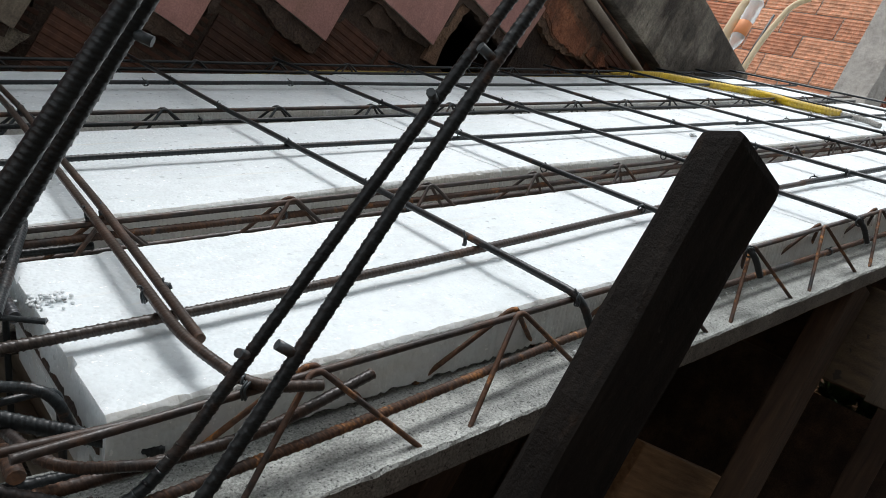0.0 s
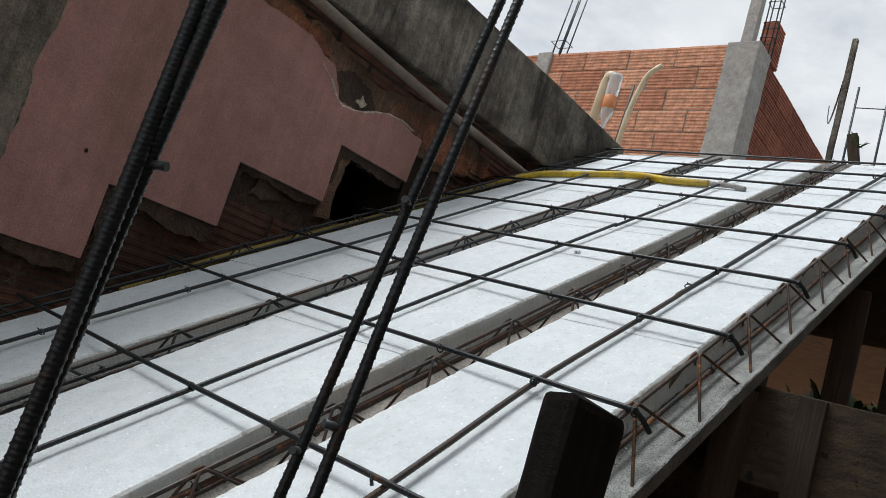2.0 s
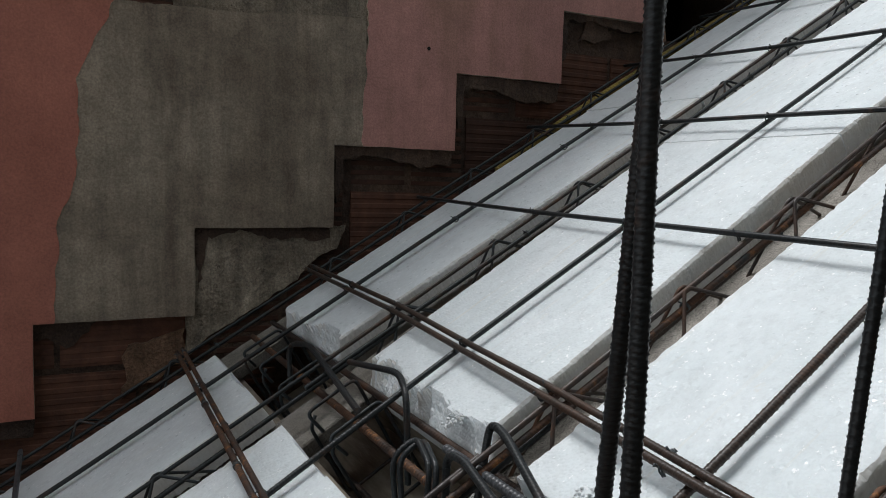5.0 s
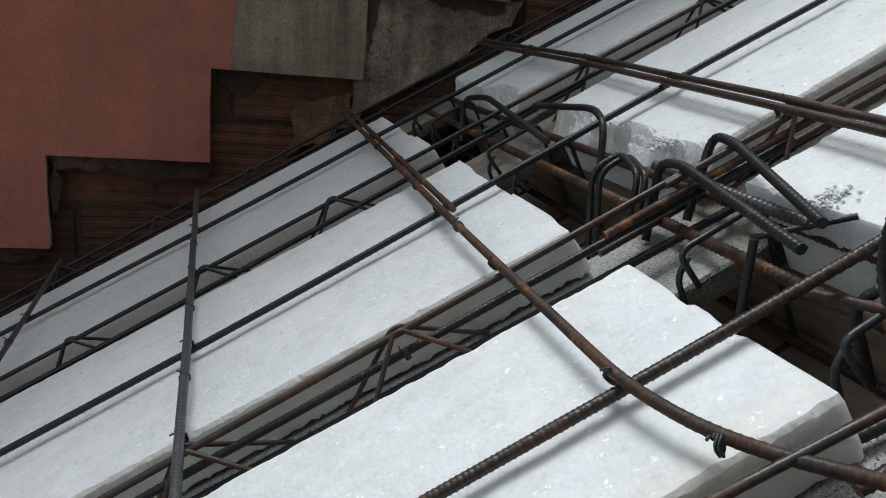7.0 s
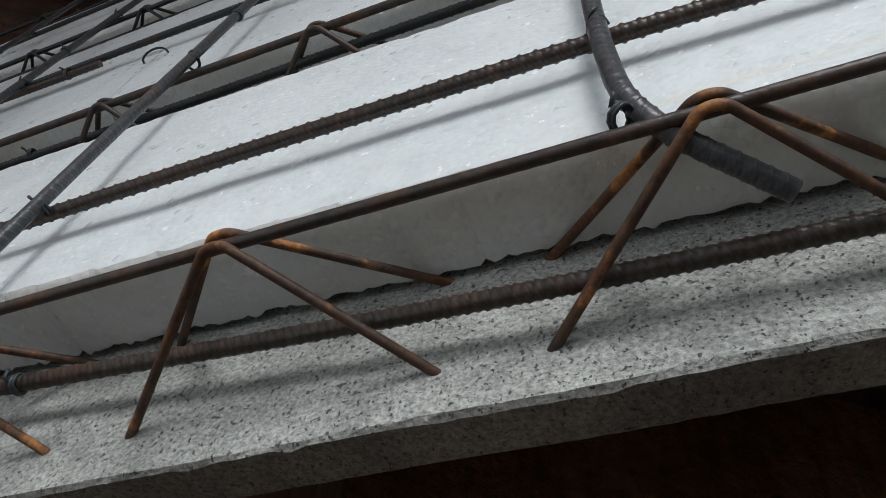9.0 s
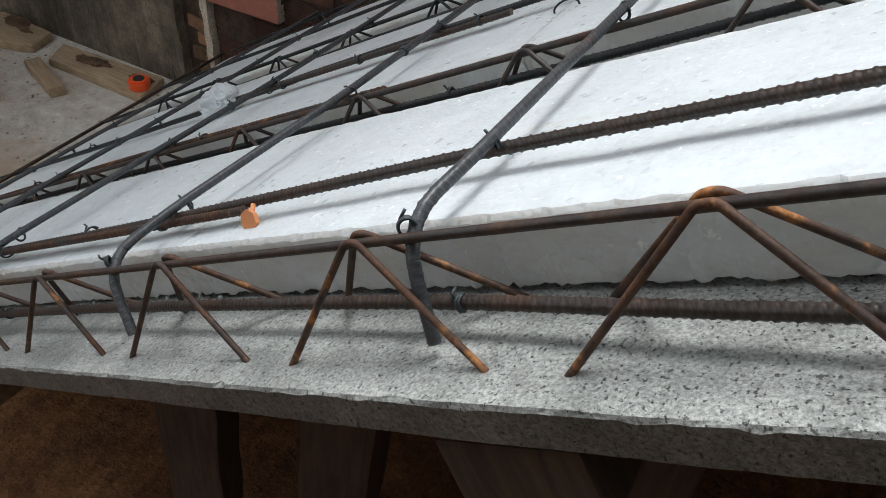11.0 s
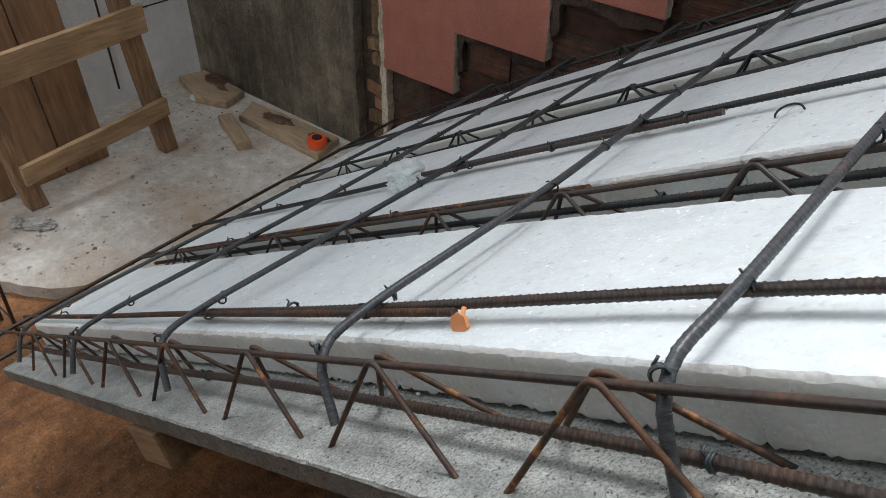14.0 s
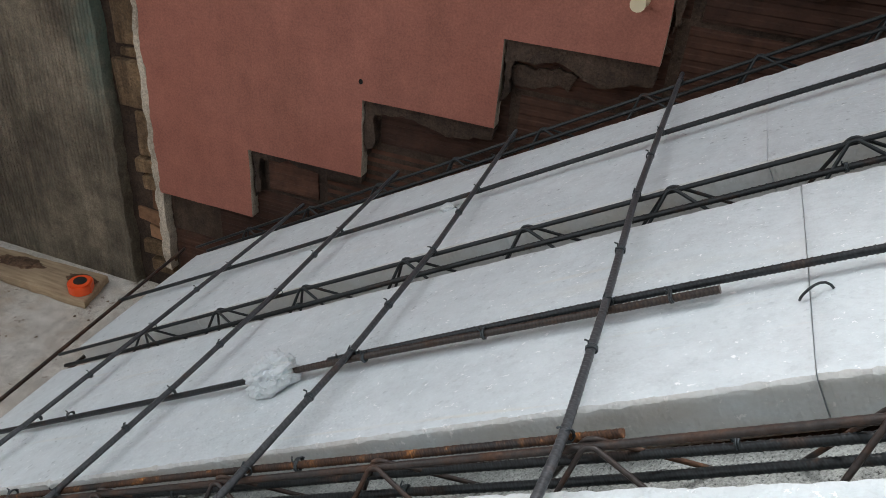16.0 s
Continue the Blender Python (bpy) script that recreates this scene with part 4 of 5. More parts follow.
long_bar(0.284, 0.40, 0.284, 3.44, -0.012, 0.0038, RUST, RUSTBAR, ring=0.0016, laps=(0.8, 1.4))
long_bar(0.318, 0.40, 0.318, 3.44, -0.040, 0.0038, HALF, RUSTBAR, ring=0.0016, laps=(1.0, 1.7))
long_bar(0.740, -1.84, 0.742, 0.62, -0.020, 0.0038, STEEL, DARKBAR, ring=0.0016, laps=(-1.2, -0.4))
long_bar(0.742, 0.45, 0.742, 3.44, -0.014, 0.0038, STEEL, DARKBAR, ring=0.0016, laps=(0.9, 1.5))
long_bar(0.772, 0.9, 0.772, 3.44, -0.040, 0.0038, HALF, RUSTBAR, ring=0.0016, laps=(1.2, 1.8))
long_bar(1.222, -1.84, 1.222, 3.44, -0.016, 0.0038, STEEL, DARKBAR, ring=0.0016, laps=(-1.0, 0.4, 1.4))


# ---- cross bars with hooked ends and wire ties ----
LONG_Y = {"low": (0.001, 0.092, 0.311, 0.503, 0.756, 0.984, 1.23), "high": (-0.048, 0.107, 0.300, 0.507, 0.756, 0.984, 1.23)}


def cross_bar(stations, where, mat, label, r=0.0040, hook=(0.022, 0.062), y_start=None, n=0.009, lean=0.0, rib=0.09, bend=0.0):
    """A bar across the slab through stations of (y, s), from the free edge to the wall."""
    ys = LONG_Y[where]
    y0 = ys[0]
    sy, ss = zip(*stations)

    def at(y):
        if y < sy[0]:
            return ss[0]
        if y > sy[-1]:
            return ss[-1] + (ss[-1] - ss[-2]) / (sy[-1] - sy[-2]) * (y - sy[-1])
        return float(np.interp(y, sy, ss))

    inner = [y for y in (1.265, 0.98, 0.74, 0.5, 0.3) if y_start is None or y > y_start + 0.03]
    pts = [(at(y), y, n) for y in inner]
    if hook:
        out_y, down = hook
        pts += [(at(y0 + 0.07), y0 + 0.07, n), (at(y0) + bend + 0.25 * lean, y0 - 0.002, n - 0.003), (at(y0) + bend + lean, y0 - out_y, n - down)]
    else:
        pts += [(at(y_start), y_start, n)]
    me = rod_mesh("cross_bar", pts, r, mat, rib, 10, 0.0058, corner=0.04, wobble=0.0010)
    ob = thing("cross_bar", SLOPE, label, "rebar", "cross bars of the stair slab", me=me)
    for y in ys:
        if y_start is not None and y < y_start:
            continue
        i = int(abs(ss[0] * 131 + y * 77)) % 5
        nn = n - 0.006 if y > y0 else n - 0.009
        part("wire_tie", TIES[i % 6], ob, "", Matrix.Translation((at(y) + (bend + 0.2 * lean if y == y0 else 0), y + (0.002 if y == y0 else 0), nn + 0.003)) @ Matrix.Rotation(math.pi / 4 + math.pi / 2 * (i % 2), 4, "Z"))
    if where == "low" and hook:
        for y in (0.42, 0.605, 0.88):
            part("wire_ring", RINGS[int(abs(ss[0] * 57 + y * 31)) % 2], ob, "", Matrix.Translation((at(y), y, n)) @ Matrix.Rotation(0.12, 4, "X"))
    return ob


HOOKED = "dark ribbed cross bar with a bent-down end at the slab edge"
GREYBAR = "blue-grey ribbed cross bar with a bent-down end at the slab edge"
LAPPED = "dark rusty bar lapped beside a cross bar"
cross_bar([(0.09, -1.66), (0.545, -1.570), (0.96, -1.544)], "low", BLUE, GREYBAR, hook=(0.031, 0.054), lean=0.006)
cross_bar([(0.06, -1.317), (0.33, -1.277), (0.528, -1.252), (0.746, -1.237), (0.96, -1.240)], "low", BLUE, GREYBAR, hook=(0.031, 0.054), lean=0.0065)
cross_bar([(0.078, -0.988), (0.323, -0.959), (0.518, -0.936), (0.752, -0.931), (0.982, -0.941)], "low", BLUE, GREYBAR, hook=(0.026, 0.056), lean=0.034, bend=-0.006)
cross_bar([(0.086, -0.640), (0.307, -0.616), (0.509, -0.620), (0.769, -0.629), (0.975, -0.625)], "low", BLUE, GREYBAR, hook=(0.026, 0.056), lean=0.030, bend=-0.006)
cross_bar([(0.087, -0.313), (0.301, -0.309), (0.510, -0.305), (0.745, -0.303), (0.978, -0.299)], "low", BLUE, GREYBAR, hook=(0.022, 0.066), lean=0.004, bend=-0.011)
cross_bar([(0.100, 0.004), (0.313, 0.003), (0.504, 0.004), (0.983, 0.000)], "low", BLUE, GREYBAR, 0.0044, (0.017, 0.040), lean=0.062, bend=-0.011)
cross_bar([(0.090, 0.303), (0.299, 0.306), (0.517, 0.310), (0.755, 0.317), (0.984, 0.322)], "low", RUST, HOOKED, 0.0040, (0.06, 0.02), lean=0.06)
cross_bar([(0.097, 0.312), (0.517, 0.320), (0.984, 0.333)], "low", RUST, LAPPED, 0.0038, None, y_start=0.47, n=0.008)
cross_bar([(0.016, 0.580), (0.088, 0.583), (0.30, 0.600), (0.506, 0.613), (0.756, 0.630), (0.984, 0.637)], "high", BROWN, HOOKED, 0.0040, (0.010, 0.010), lean=0.062)
cross_bar([(0.017, 0.590), (0.097, 0.600), (0.30, 0.613), (0.506, 0.625), (0.756, 0.643), (0.984, 0.650)], "high", BROWN, LAPPED, 0.0038, None, y_start=0.017, n=0.010)
for row in ((0.913, 0.921, 0.928, 0.936, 0.946), (1.221, 1.241, 1.254, 1.267, 1.285), (1.528, 1.550, 1.571, 1.591, 1.620), (1.852, 1.874, 1.886, 1.908, 1.932), (2.179, 2.200, 2.214, 2.234, 2.252),
            (2.503, 2.535, 2.556, 2.575, 2.592), (2.806, 2.830, 2.847, 2.865, 2.882), (3.07, 3.09, 3.10, 3.12, 3.14), (3.32, 3.34, 3.36, 3.38, 3.40)):
    cross_bar(list(zip((0.105, 0.297, 0.506, 0.752, 0.984), row)), "high", STEEL, HOOKED, 0.0038, (0.014, 0.034), lean=0.012)

# ---- transverse beam cage in the gap ----
def bent_bar(pts, r, mat, label, name="bent_bar", rib=0.13, corner=0.025, cat="rebar"):
    return thing(name, SLOPE, label, cat, me=rod_mesh(name, pts, r, mat, rib, 10, 0.0060, corner=corner))


cage = thing("beam_cage", SLOPE, "rusty steel beam cage of bars and stirrups in the formwork gap", "rebar cage")
for s, n, mat, r in ((0.470, -0.046, RUST, 0.0060), (0.520, -0.044, HALF, 0.0055), (0.43, -0.155, HALF, 0.0055), (0.50, -0.155, HALF, 0.0055)):
    part("cage_bar", rod_mesh("cage_bar", [(s, 0.0, n), (s, 1.24, n)], r * 0.86, mat, 0.17, 10, 0.0066), cage)
for i, y in enumerate((0.05, 0.22, 0.58, 0.68, 0.84, 0.97, 1.10)):
    j = 0.012 * noise.noise(Vector((y * 9, 1, 1)))
    pts = [(0.435 + j, y, -0.03), (0.42 + j, y, -0.042), (0.418, y + 0.004, -0.165), (0.508, y + 0.006, -0.165), (0.510 + j, y, -0.020 + j), (0.425 + j, y - 0.006, -0.018 + j), (0.432, y - 0.008, -0.055)]
    part("stirrup", rod_mesh("stirrup", pts, 0.0028, STEEL, 0, 8, corner=0.012), cage)
HOOKBAR = "dark steel bar with a hooked end over the beam cage"
bent_bar([(0.518, 0.690, 0.003), (0.543, 0.556, 0.004), (0.522, 0.494, 0.002), (0.466, 0.488, -0.095)], 0.0042, STEEL, HOOKBAR)
bent_bar([(0.450, 0.90, -0.055), (0.485, 0.915, 0.004), (0.505, 0.85, 0.004), (0.470, 0.55, -0.002)], 0.0044, STEEL, HOOKBAR)
bent_bar([(0.486, 0.306, -0.050), (0.546, 0.322, 0.006), (0.541, 0.285, 0.007), (0.486, 0.120, 0.004)], 0.0042, STEEL, HOOKBAR, corner=0.03)
bent_bar([(0.452, 0.330, -0.060), (0.490, 0.326, 0.006), (0.494, 0.297, 0.007), (0.458, 0.108, 0.003)], 0.0042, STEEL, HOOKBAR, corner=0.03)
bent_bar([(0.395, 0.380, -0.10), (0.452, 0.395, 0.003), (0.486, 0.395, 0.004), (0.470, 0.335, 0.002), (0.440, 0.332, -0.04)], 0.0032, STEEL, HOOKBAR, corner=0.015)
bent_bar([(0.400, 0.372, -0.10), (0.456, 0.388, 0.000), (0.490, 0.388, 0.001), (0.474, 0.328, -0.001), (0.445, 0.326, -0.04)], 0.0032, STEEL, HOOKBAR, corner=0.015)
bent_bar([(0.40, 0.165, -0.12), (0.462, 0.165, -0.010)], 0.0034, STEEL, HOOKBAR)
bent_bar([(0.463, 0.172, -0.012), (0.52, 0.128, -0.012)], 0.0024, STEEL, HOOKBAR)

FORMWOOD = material("cement_stained_form_timber", build_wood((0.20, 0.168, 0.130), (0.40, 0.345, 0.275), (8, 1.4, 8)), 0.9)
fw = thing("beam_formwork", SLOPE, "brown timber formwork trough under the transverse beam", "formwork")
part("side_board", box_mesh("side_board", (0.385, 0.065, -0.27), (0.405, 1.22, -0.097), FORMWOOD, 0.002), fw)
part("side_board", box_mesh("side_board", (0.545, 0.02, -0.27), (0.565, 1.22, -0.092), FORMWOOD, 0.002), fw)
part("bottom_board", box_mesh("bottom_board", (0.406, -0.02, -0.222), (0.544, 1.24, -0.200), FORMWOOD, 0.002), fw)

# ---- column starter bars at the slab edge ----
def starter(pts, pegs=(), r=0.0056, label="thick dark ribbed column starter bar with a bent foot"):
    ob = thing("starter_bar", Matrix.Identity(4), label, "rebar", "column starter bars", me=rod_mesh("starter_bar", pts, r, STEEL, 0.16, 14, 0.0070, corner=0.03))
    pts = [Vector(p) for p in pts]
    for z, turn in pegs:
        for a, b in zip(pts, pts[1:]):
            if a.z <= z <= b.z:
                c = a + (b - a) * (z - a.z) / (b.z - a.z)
        d = Vector((math.cos(turn), math.sin(turn), 0.1))
        part("weld_peg", rod_mesh("weld_peg", [c + d * 0.003, c + d * 0.0135], 0.0031, STEEL), ob, "short stub of rod")
    return ob


starter([(0.50, -0.010, 1.386), (0.372, 0.016, 1.374), (0.3563, 0.0156, 1.41), (0.3475, -0.0128, 1.60), (0.3460, -0.0319, 1.80), (0.3527, -0.0398, 2.00), (0.3676, -0.0367, 2.20), (0.3905, -0.0224, 2.40), (0.42, -0.005, 2.6)], ((1.607, 5.6), (1.82, 5.2)), 0.0050)
starter([(0.50, -0.062, 1.358), (0.327, -0.060, 1.352), (0.3179, -0.0564, 1.41), (0.3281, -0.0485, 1.60), (0.3383, -0.0363, 1.80), (0.3481, -0.0202, 2.00), (0.3574, -0.0001, 2.20), (0.3662, 0.0240, 2.40), (0.376, 0.048, 2.6)], (), 0.0050)
starter([(0.38, -0.050, 1.366), (0.462, -0.059, 1.366), (0.4753, -0.0591, 1.41), (0.5035, -0.0558, 1.60), (0.5348, -0.0529, 1.80), (0.5679, -0.0507, 2.00), (0.5811, -0.0498, 2.08)], ((1.478, 3.6), (1.672, 3.6), (1.870, 3.6)), 0.0040)
starter([(0.34, -0.062, 1.352), (0.440, -0.122, 1.356), (0.4552, -0.1233, 1.41), (0.4794, -0.1123, 1.60), (0.5130, -0.0991, 1.80), (0.5550, -0.0842, 2.00), (0.5802, -0.0753, 2.12)], ((1.503, 2.9), (1.700, 2.9)), 0.0040)
JUNC = "thick dark bar in the column joint at the slab edge"
bent_bar([(0.36, -0.03, -0.035), (0.60, -0.05, -0.030), (0.70, -0.035, -0.02)], 0.0042, HALF, JUNC, rib=0.12)
bent_bar([(0.34, 0.02, -0.055), (0.56, -0.01, -0.055)], 0.0042, STEEL, JUNC, rib=0.12)
bent_bar([(0.34, -0.07, -0.05), (0.58, -0.09, -0.05)], 0.0042, STEEL, JUNC, rib=0.12)
bent_bar([(0.445, 0.10, -0.02), (0.48, -0.045, -0.015), (0.54, -0.05, -0.03)], 0.0036, HALF, JUNC)
bent_bar([(0.50, 0.36, -0.01), (0.505, 0.16, -0.02)], 0.0050, BLUE, JUNC)
bent_bar([(0.455, 0.07, -0.09), (0.452, 0.065, -0.012), (0.50, 0.03, -0.01), (0.51, 0.028, -0.05)], 0.0036, STEEL, JUNC)


# ---- timber props and formwork under the slab ----
def timber(name, lo, hi, m, mat, label, cat, group="", bevel=0.004, rough=0.004):
    return thing(name, m, label, cat, group, me=box_mesh(name, lo, hi, mat, bevel, rough, 10))


post_turn = Matrix.Translation((0.7136, -0.1547, 0)) @ Matrix.Rotation(radians(-10.7), 4, "Z")
post_mesh = box_mesh("timber_post", (-0.0345, -0.020, -0.1), (0.0345, 0.020, 1.768), DARKWOOD, 0.007, 0.0, 60)
for v in post_mesh.vertices:
    k = max(0.82, 1 - 0.10 * (1.77 - v.co.z))
    v.co.x *= k
    v.co.y *= k
    rough = Vector((noise.noise(v.co * 16), noise.noise(v.co * 16 + Vector((7, 1, 3))), 0))
    v.co += rough * 0.0030 + Vector((noise.noise(v.co * 60), noise.noise(v.co * 60 + Vector((3, 3, 3))), 0)) * 0.0010
    if v.co.z > 1.7:
        v.co.z += 0.008 * noise.noise(v.co * 40) - 9.0 * max(0.0, v.co.x - 0.004) ** 2
thing("timber_post", post_turn, "nearly black weathered square timber post beside the slab edge", "post", me=post_mesh)

# Prop a little lighter, still with the slab's shade in its colour
SHADEPROP = material("shaded_prop_timber", build_wood((0.042, 0.028, 0.019), (0.100, 0.063, 0.040), (14, 14, 1.2)), 0.9)
PROPS = "timber props under the stair slab"
PROP = "rough brown timber prop under the slab"
timber("timber_prop", (-0.038, -0.019, -0.1), (0.038, 0.019, 1.875), Matrix.Translation((1.400, -0.050, 0)) @ Matrix.Rotation(0.05, 4, "Z"), SHADEPROP, PROP, "prop", PROPS)
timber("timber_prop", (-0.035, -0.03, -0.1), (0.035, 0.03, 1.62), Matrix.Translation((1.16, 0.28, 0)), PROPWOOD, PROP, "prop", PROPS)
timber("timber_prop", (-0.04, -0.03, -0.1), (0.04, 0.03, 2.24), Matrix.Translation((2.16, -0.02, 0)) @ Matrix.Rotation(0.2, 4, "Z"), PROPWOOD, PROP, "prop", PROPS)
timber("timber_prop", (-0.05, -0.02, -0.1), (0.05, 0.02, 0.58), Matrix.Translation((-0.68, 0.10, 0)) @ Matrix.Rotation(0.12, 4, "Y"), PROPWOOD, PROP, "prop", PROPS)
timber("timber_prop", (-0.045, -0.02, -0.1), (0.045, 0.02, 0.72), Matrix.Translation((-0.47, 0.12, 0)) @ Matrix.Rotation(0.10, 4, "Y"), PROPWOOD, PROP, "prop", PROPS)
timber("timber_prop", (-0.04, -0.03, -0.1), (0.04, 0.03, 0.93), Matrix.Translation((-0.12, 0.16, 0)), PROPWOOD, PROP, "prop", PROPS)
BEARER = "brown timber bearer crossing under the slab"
# Lowest bearer keeps raw timber; the others take the shade-dark tone
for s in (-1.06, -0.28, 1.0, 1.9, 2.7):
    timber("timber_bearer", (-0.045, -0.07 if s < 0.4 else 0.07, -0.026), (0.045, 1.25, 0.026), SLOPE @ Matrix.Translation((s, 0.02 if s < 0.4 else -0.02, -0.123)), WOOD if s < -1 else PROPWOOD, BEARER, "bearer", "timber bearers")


def build_sawn(nt, bsdf):
    # Board tone lowered so that it holds the shade under the slab
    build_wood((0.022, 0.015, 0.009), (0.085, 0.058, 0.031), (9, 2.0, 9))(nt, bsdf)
    grain = bsdf.inputs["Base Color"].links[0].from_socket
    # Dark spots: knots, and the board's holes painted flat
    knots = ramp(nt, tex_noise(nt, 42, 2, 0.5), [(0.64, 0.0), (0.67, 0.95)])
    nt.links.new(mix(nt, knots, grain, (0.012, 0.009, 0.007)), bsdf.inputs["Base Color"])
    bump(nt, bsdf, tex_noise(nt, 130, 6, 0.75), 0.8, 0.003)


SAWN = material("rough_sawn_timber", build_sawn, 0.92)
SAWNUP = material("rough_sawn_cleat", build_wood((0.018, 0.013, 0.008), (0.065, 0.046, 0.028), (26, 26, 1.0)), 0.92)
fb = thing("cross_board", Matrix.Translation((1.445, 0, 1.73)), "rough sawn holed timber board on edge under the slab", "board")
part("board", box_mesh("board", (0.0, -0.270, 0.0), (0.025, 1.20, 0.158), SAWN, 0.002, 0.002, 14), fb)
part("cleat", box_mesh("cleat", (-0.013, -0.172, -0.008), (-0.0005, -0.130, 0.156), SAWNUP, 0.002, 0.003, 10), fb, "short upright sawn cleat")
thing("plywood_panel", Matrix.Translation((1.205, 0.02, 0)), "pale brown plywood panel standing under the slab", "panel", me=box_mesh("plywood_panel", (0, 0, -0.1), (0.33, 0.018, 1.515), WOOD, 0.002))


# ---- yellow corrugated conduit ----
def conduit(pts, r, mat, label):
    v, f = tube(smooth_path([Vector(p) for p in pts], corner=0.10), r, 12, ring=0.0025)
    v = np.array(v).reshape(-1, 12, 3)
    mid = v.mean(1, keepdims=True)
    k = 1 + 0.09 * np.sign(np.sin(np.arange(len(v)) * math.pi / 2 + 0.3))[:, None, None]
    return thing("conduit", SLOPE, label, "conduit", me=mesh_from("conduit", (mid + (v - mid) * k).reshape(-1, 3), f, mat, True))


# Dull copy of the yellow for the wall run: dust and painted-in wall shade
DULL = material("dusty_shaded_conduit_plastic", build_plaster((0.20, 0.15, 0.035), (0.34, 0.26, 0.06), (0.12, 0.09, 0.04), 0.001, 0.6, 0.2, 0.6), 0.8)
conduit([(1.18, 1.272, -0.045), (1.40, 1.268, -0.028), (2.25, 1.266, -0.030), (2.62, 1.254, -0.020)], 0.0100, DULL, "dusty yellow corrugated conduit along the wall foot, coloured darker for its shade")
conduit([(2.62, 1.254, -0.018), (2.70, 1.235, -0.010), (2.775, 1.165, 0.001), (2.81, 1.03, 0.001), (2.86, 0.90, 0.001), (2.87, 0.80, 0.001), (2.80, 0.66, 0.001), (2.80, 0.525, 0.001)],
        0.0118, YELLOW, "bright yellow corrugated conduit across the slab")
# Grey groove in the foam, stood in for by a short added tube
conduit([(2.80, 0.520, 0.001), (2.795, 0.45, 0.000), (2.78, 0.40, -0.006)], 0.0080, GREYCON, "grey tube end drawn for a groove in the foam")


# ---- loose bits on the slab ----
def lump(name, m, size, mat, label, seed, cat):
    bm = bmesh.new()
    bmesh.ops.create_icosphere(bm, subdivisions=4, radius=1)
    for v in bm.verts:
        d = 1 + 0.35 * noise.noise(v.co * 1.6 + Vector((seed, 0, 0))) + 0.30 * noise.noise(v.co * 5 + Vector((0, seed, 0))) + 0.08 * noise.noise(v.co * 13)
        v.co = Vector((v.co.x * size[0], v.co.y * size[1], v.co.z * size[2])) * d
    me = bpy.data.meshes.new(name)
    bm.to_mesh(me)
    bm.free()
    me.materials.append(mat)
    return thing(name, m, label, cat, me=me)


lump("foam_chunk", SLOPE @ Matrix.Translation((-1.058, 0.488, 0.007)) @ Matrix.Rotation(0.5, 4, "Z"), (0.036, 0.024, 0.023), FOAM, "broken white foam chunk wedged at a bar", 3, "foam scrap")
lump("foam_crumb", SLOPE @ Matrix.Translation((-1.006, 0.975, -0.009)), (0.014, 0.009, 0.007), FOAM, "small white foam crumb", 6, "foam scrap")
lump("foam_crumb", SLOPE @ Matrix.Translation((-1.456, 1.00, -0.009)), (0.012, 0.008, 0.007), FOAM, "small white foam crumb", 8, "foam scrap")
lump("foam_crumb", SLOPE @ Matrix.Translation((1.9, 0.46, -0.010)), (0.009, 0.007, 0.005), FOAM, "small white foam crumb", 9, "foam scrap")
cup = bmesh.new()
bmesh.ops.create_cone(cup, cap_ends=True, segments=7, radius1=0.008, radius2=0.0095, depth=0.005)
me = bpy.data.meshes.new("plastic_spacer")
cup.to_mesh(me)
cup.free()
me.materials.append(PEACH)
thing("plastic_spacer", SLOPE @ Matrix.Translation((-0.535, 0.066, -0.008)) @ Matrix.Rotation(1.2, 4, "X"), "small orange plastic disc hanging on a bar", "spacer", me=me)
part("clip_stem", rod_mesh("clip_stem", [(0.0, 0.0, 0.0), (0.0, 0.012, -0.006)], 0.002, PEACH), bpy.data.objects["plastic_spacer"])
for s, y, turn in ((-0.439, 0.478, 0.3),):
    pts = [(0.014 * math.cos(a), 0.003 * math.sin(2 * a), 0.009 * math.sin(a)) for a in np.linspace(0.0, math.pi, 9)]
    thing("wire_offcut", SLOPE @ Matrix.Translation((s, y, -0.012)) @ Matrix.Rotation(turn, 4, "Z"), "short curved black tie wire offcut on the foam", "wire",
          "tie wire offcuts", me=rod_mesh("wire_offcut", pts, 0.0012, WIRE, corner=0.001))

# ---- foot of the slab: beam bars, column cage ----
for y, n, mat in ((0, 0.0, HALF), (1, -0.05, HALF)):
    thing("foot_bar", SLOPE, "rusty bar lying across the slab foot", "rebar", "bars across the slab foot",
          me=rod_mesh("foot_bar", [(-1.80 - 0.05 * y, -0.03, n - 0.002), (-1.86 - 0.04 * y, 0.6, n), (-1.95, 1.26, n)], 0.0042, mat, 0.1, 8, 0.009, 0.004))
cage2 = thing("column_cage", Matrix.Translation((-1.93, 0.04, -0.1)), "dark rusty column cage of bars and stirrups", "rebar cage")
for dx, dy in ((-0.05, -0.05), (0.05, -0.05), (0.05, 0.05), (-0.05, 0.05)):
    part("cage_bar", rod_mesh("cage_bar", [(dx, dy, 0), (dx - 0.03, dy + 0.04, 1.05)], 0.0045, HALF, 0.12, 8, 0.009, 0.004), cage2)
for k in range(7):
    z = 0.06 + 0.14 * k
    o = Vector((-0.03, 0.04, 0)) * (z / 1.05)
    ring = [(-0.055, -0.055, z), (0.055, -0.055, z), (0.055, 0.055, z), (-0.055, 0.055, z), (-0.055, -0.055, z + 0.004)]
    part("stirrup", rod_mesh("stirrup", [Vector(p) + o for p in ring], 0.0026, HALF, corner=0.01), cage2)

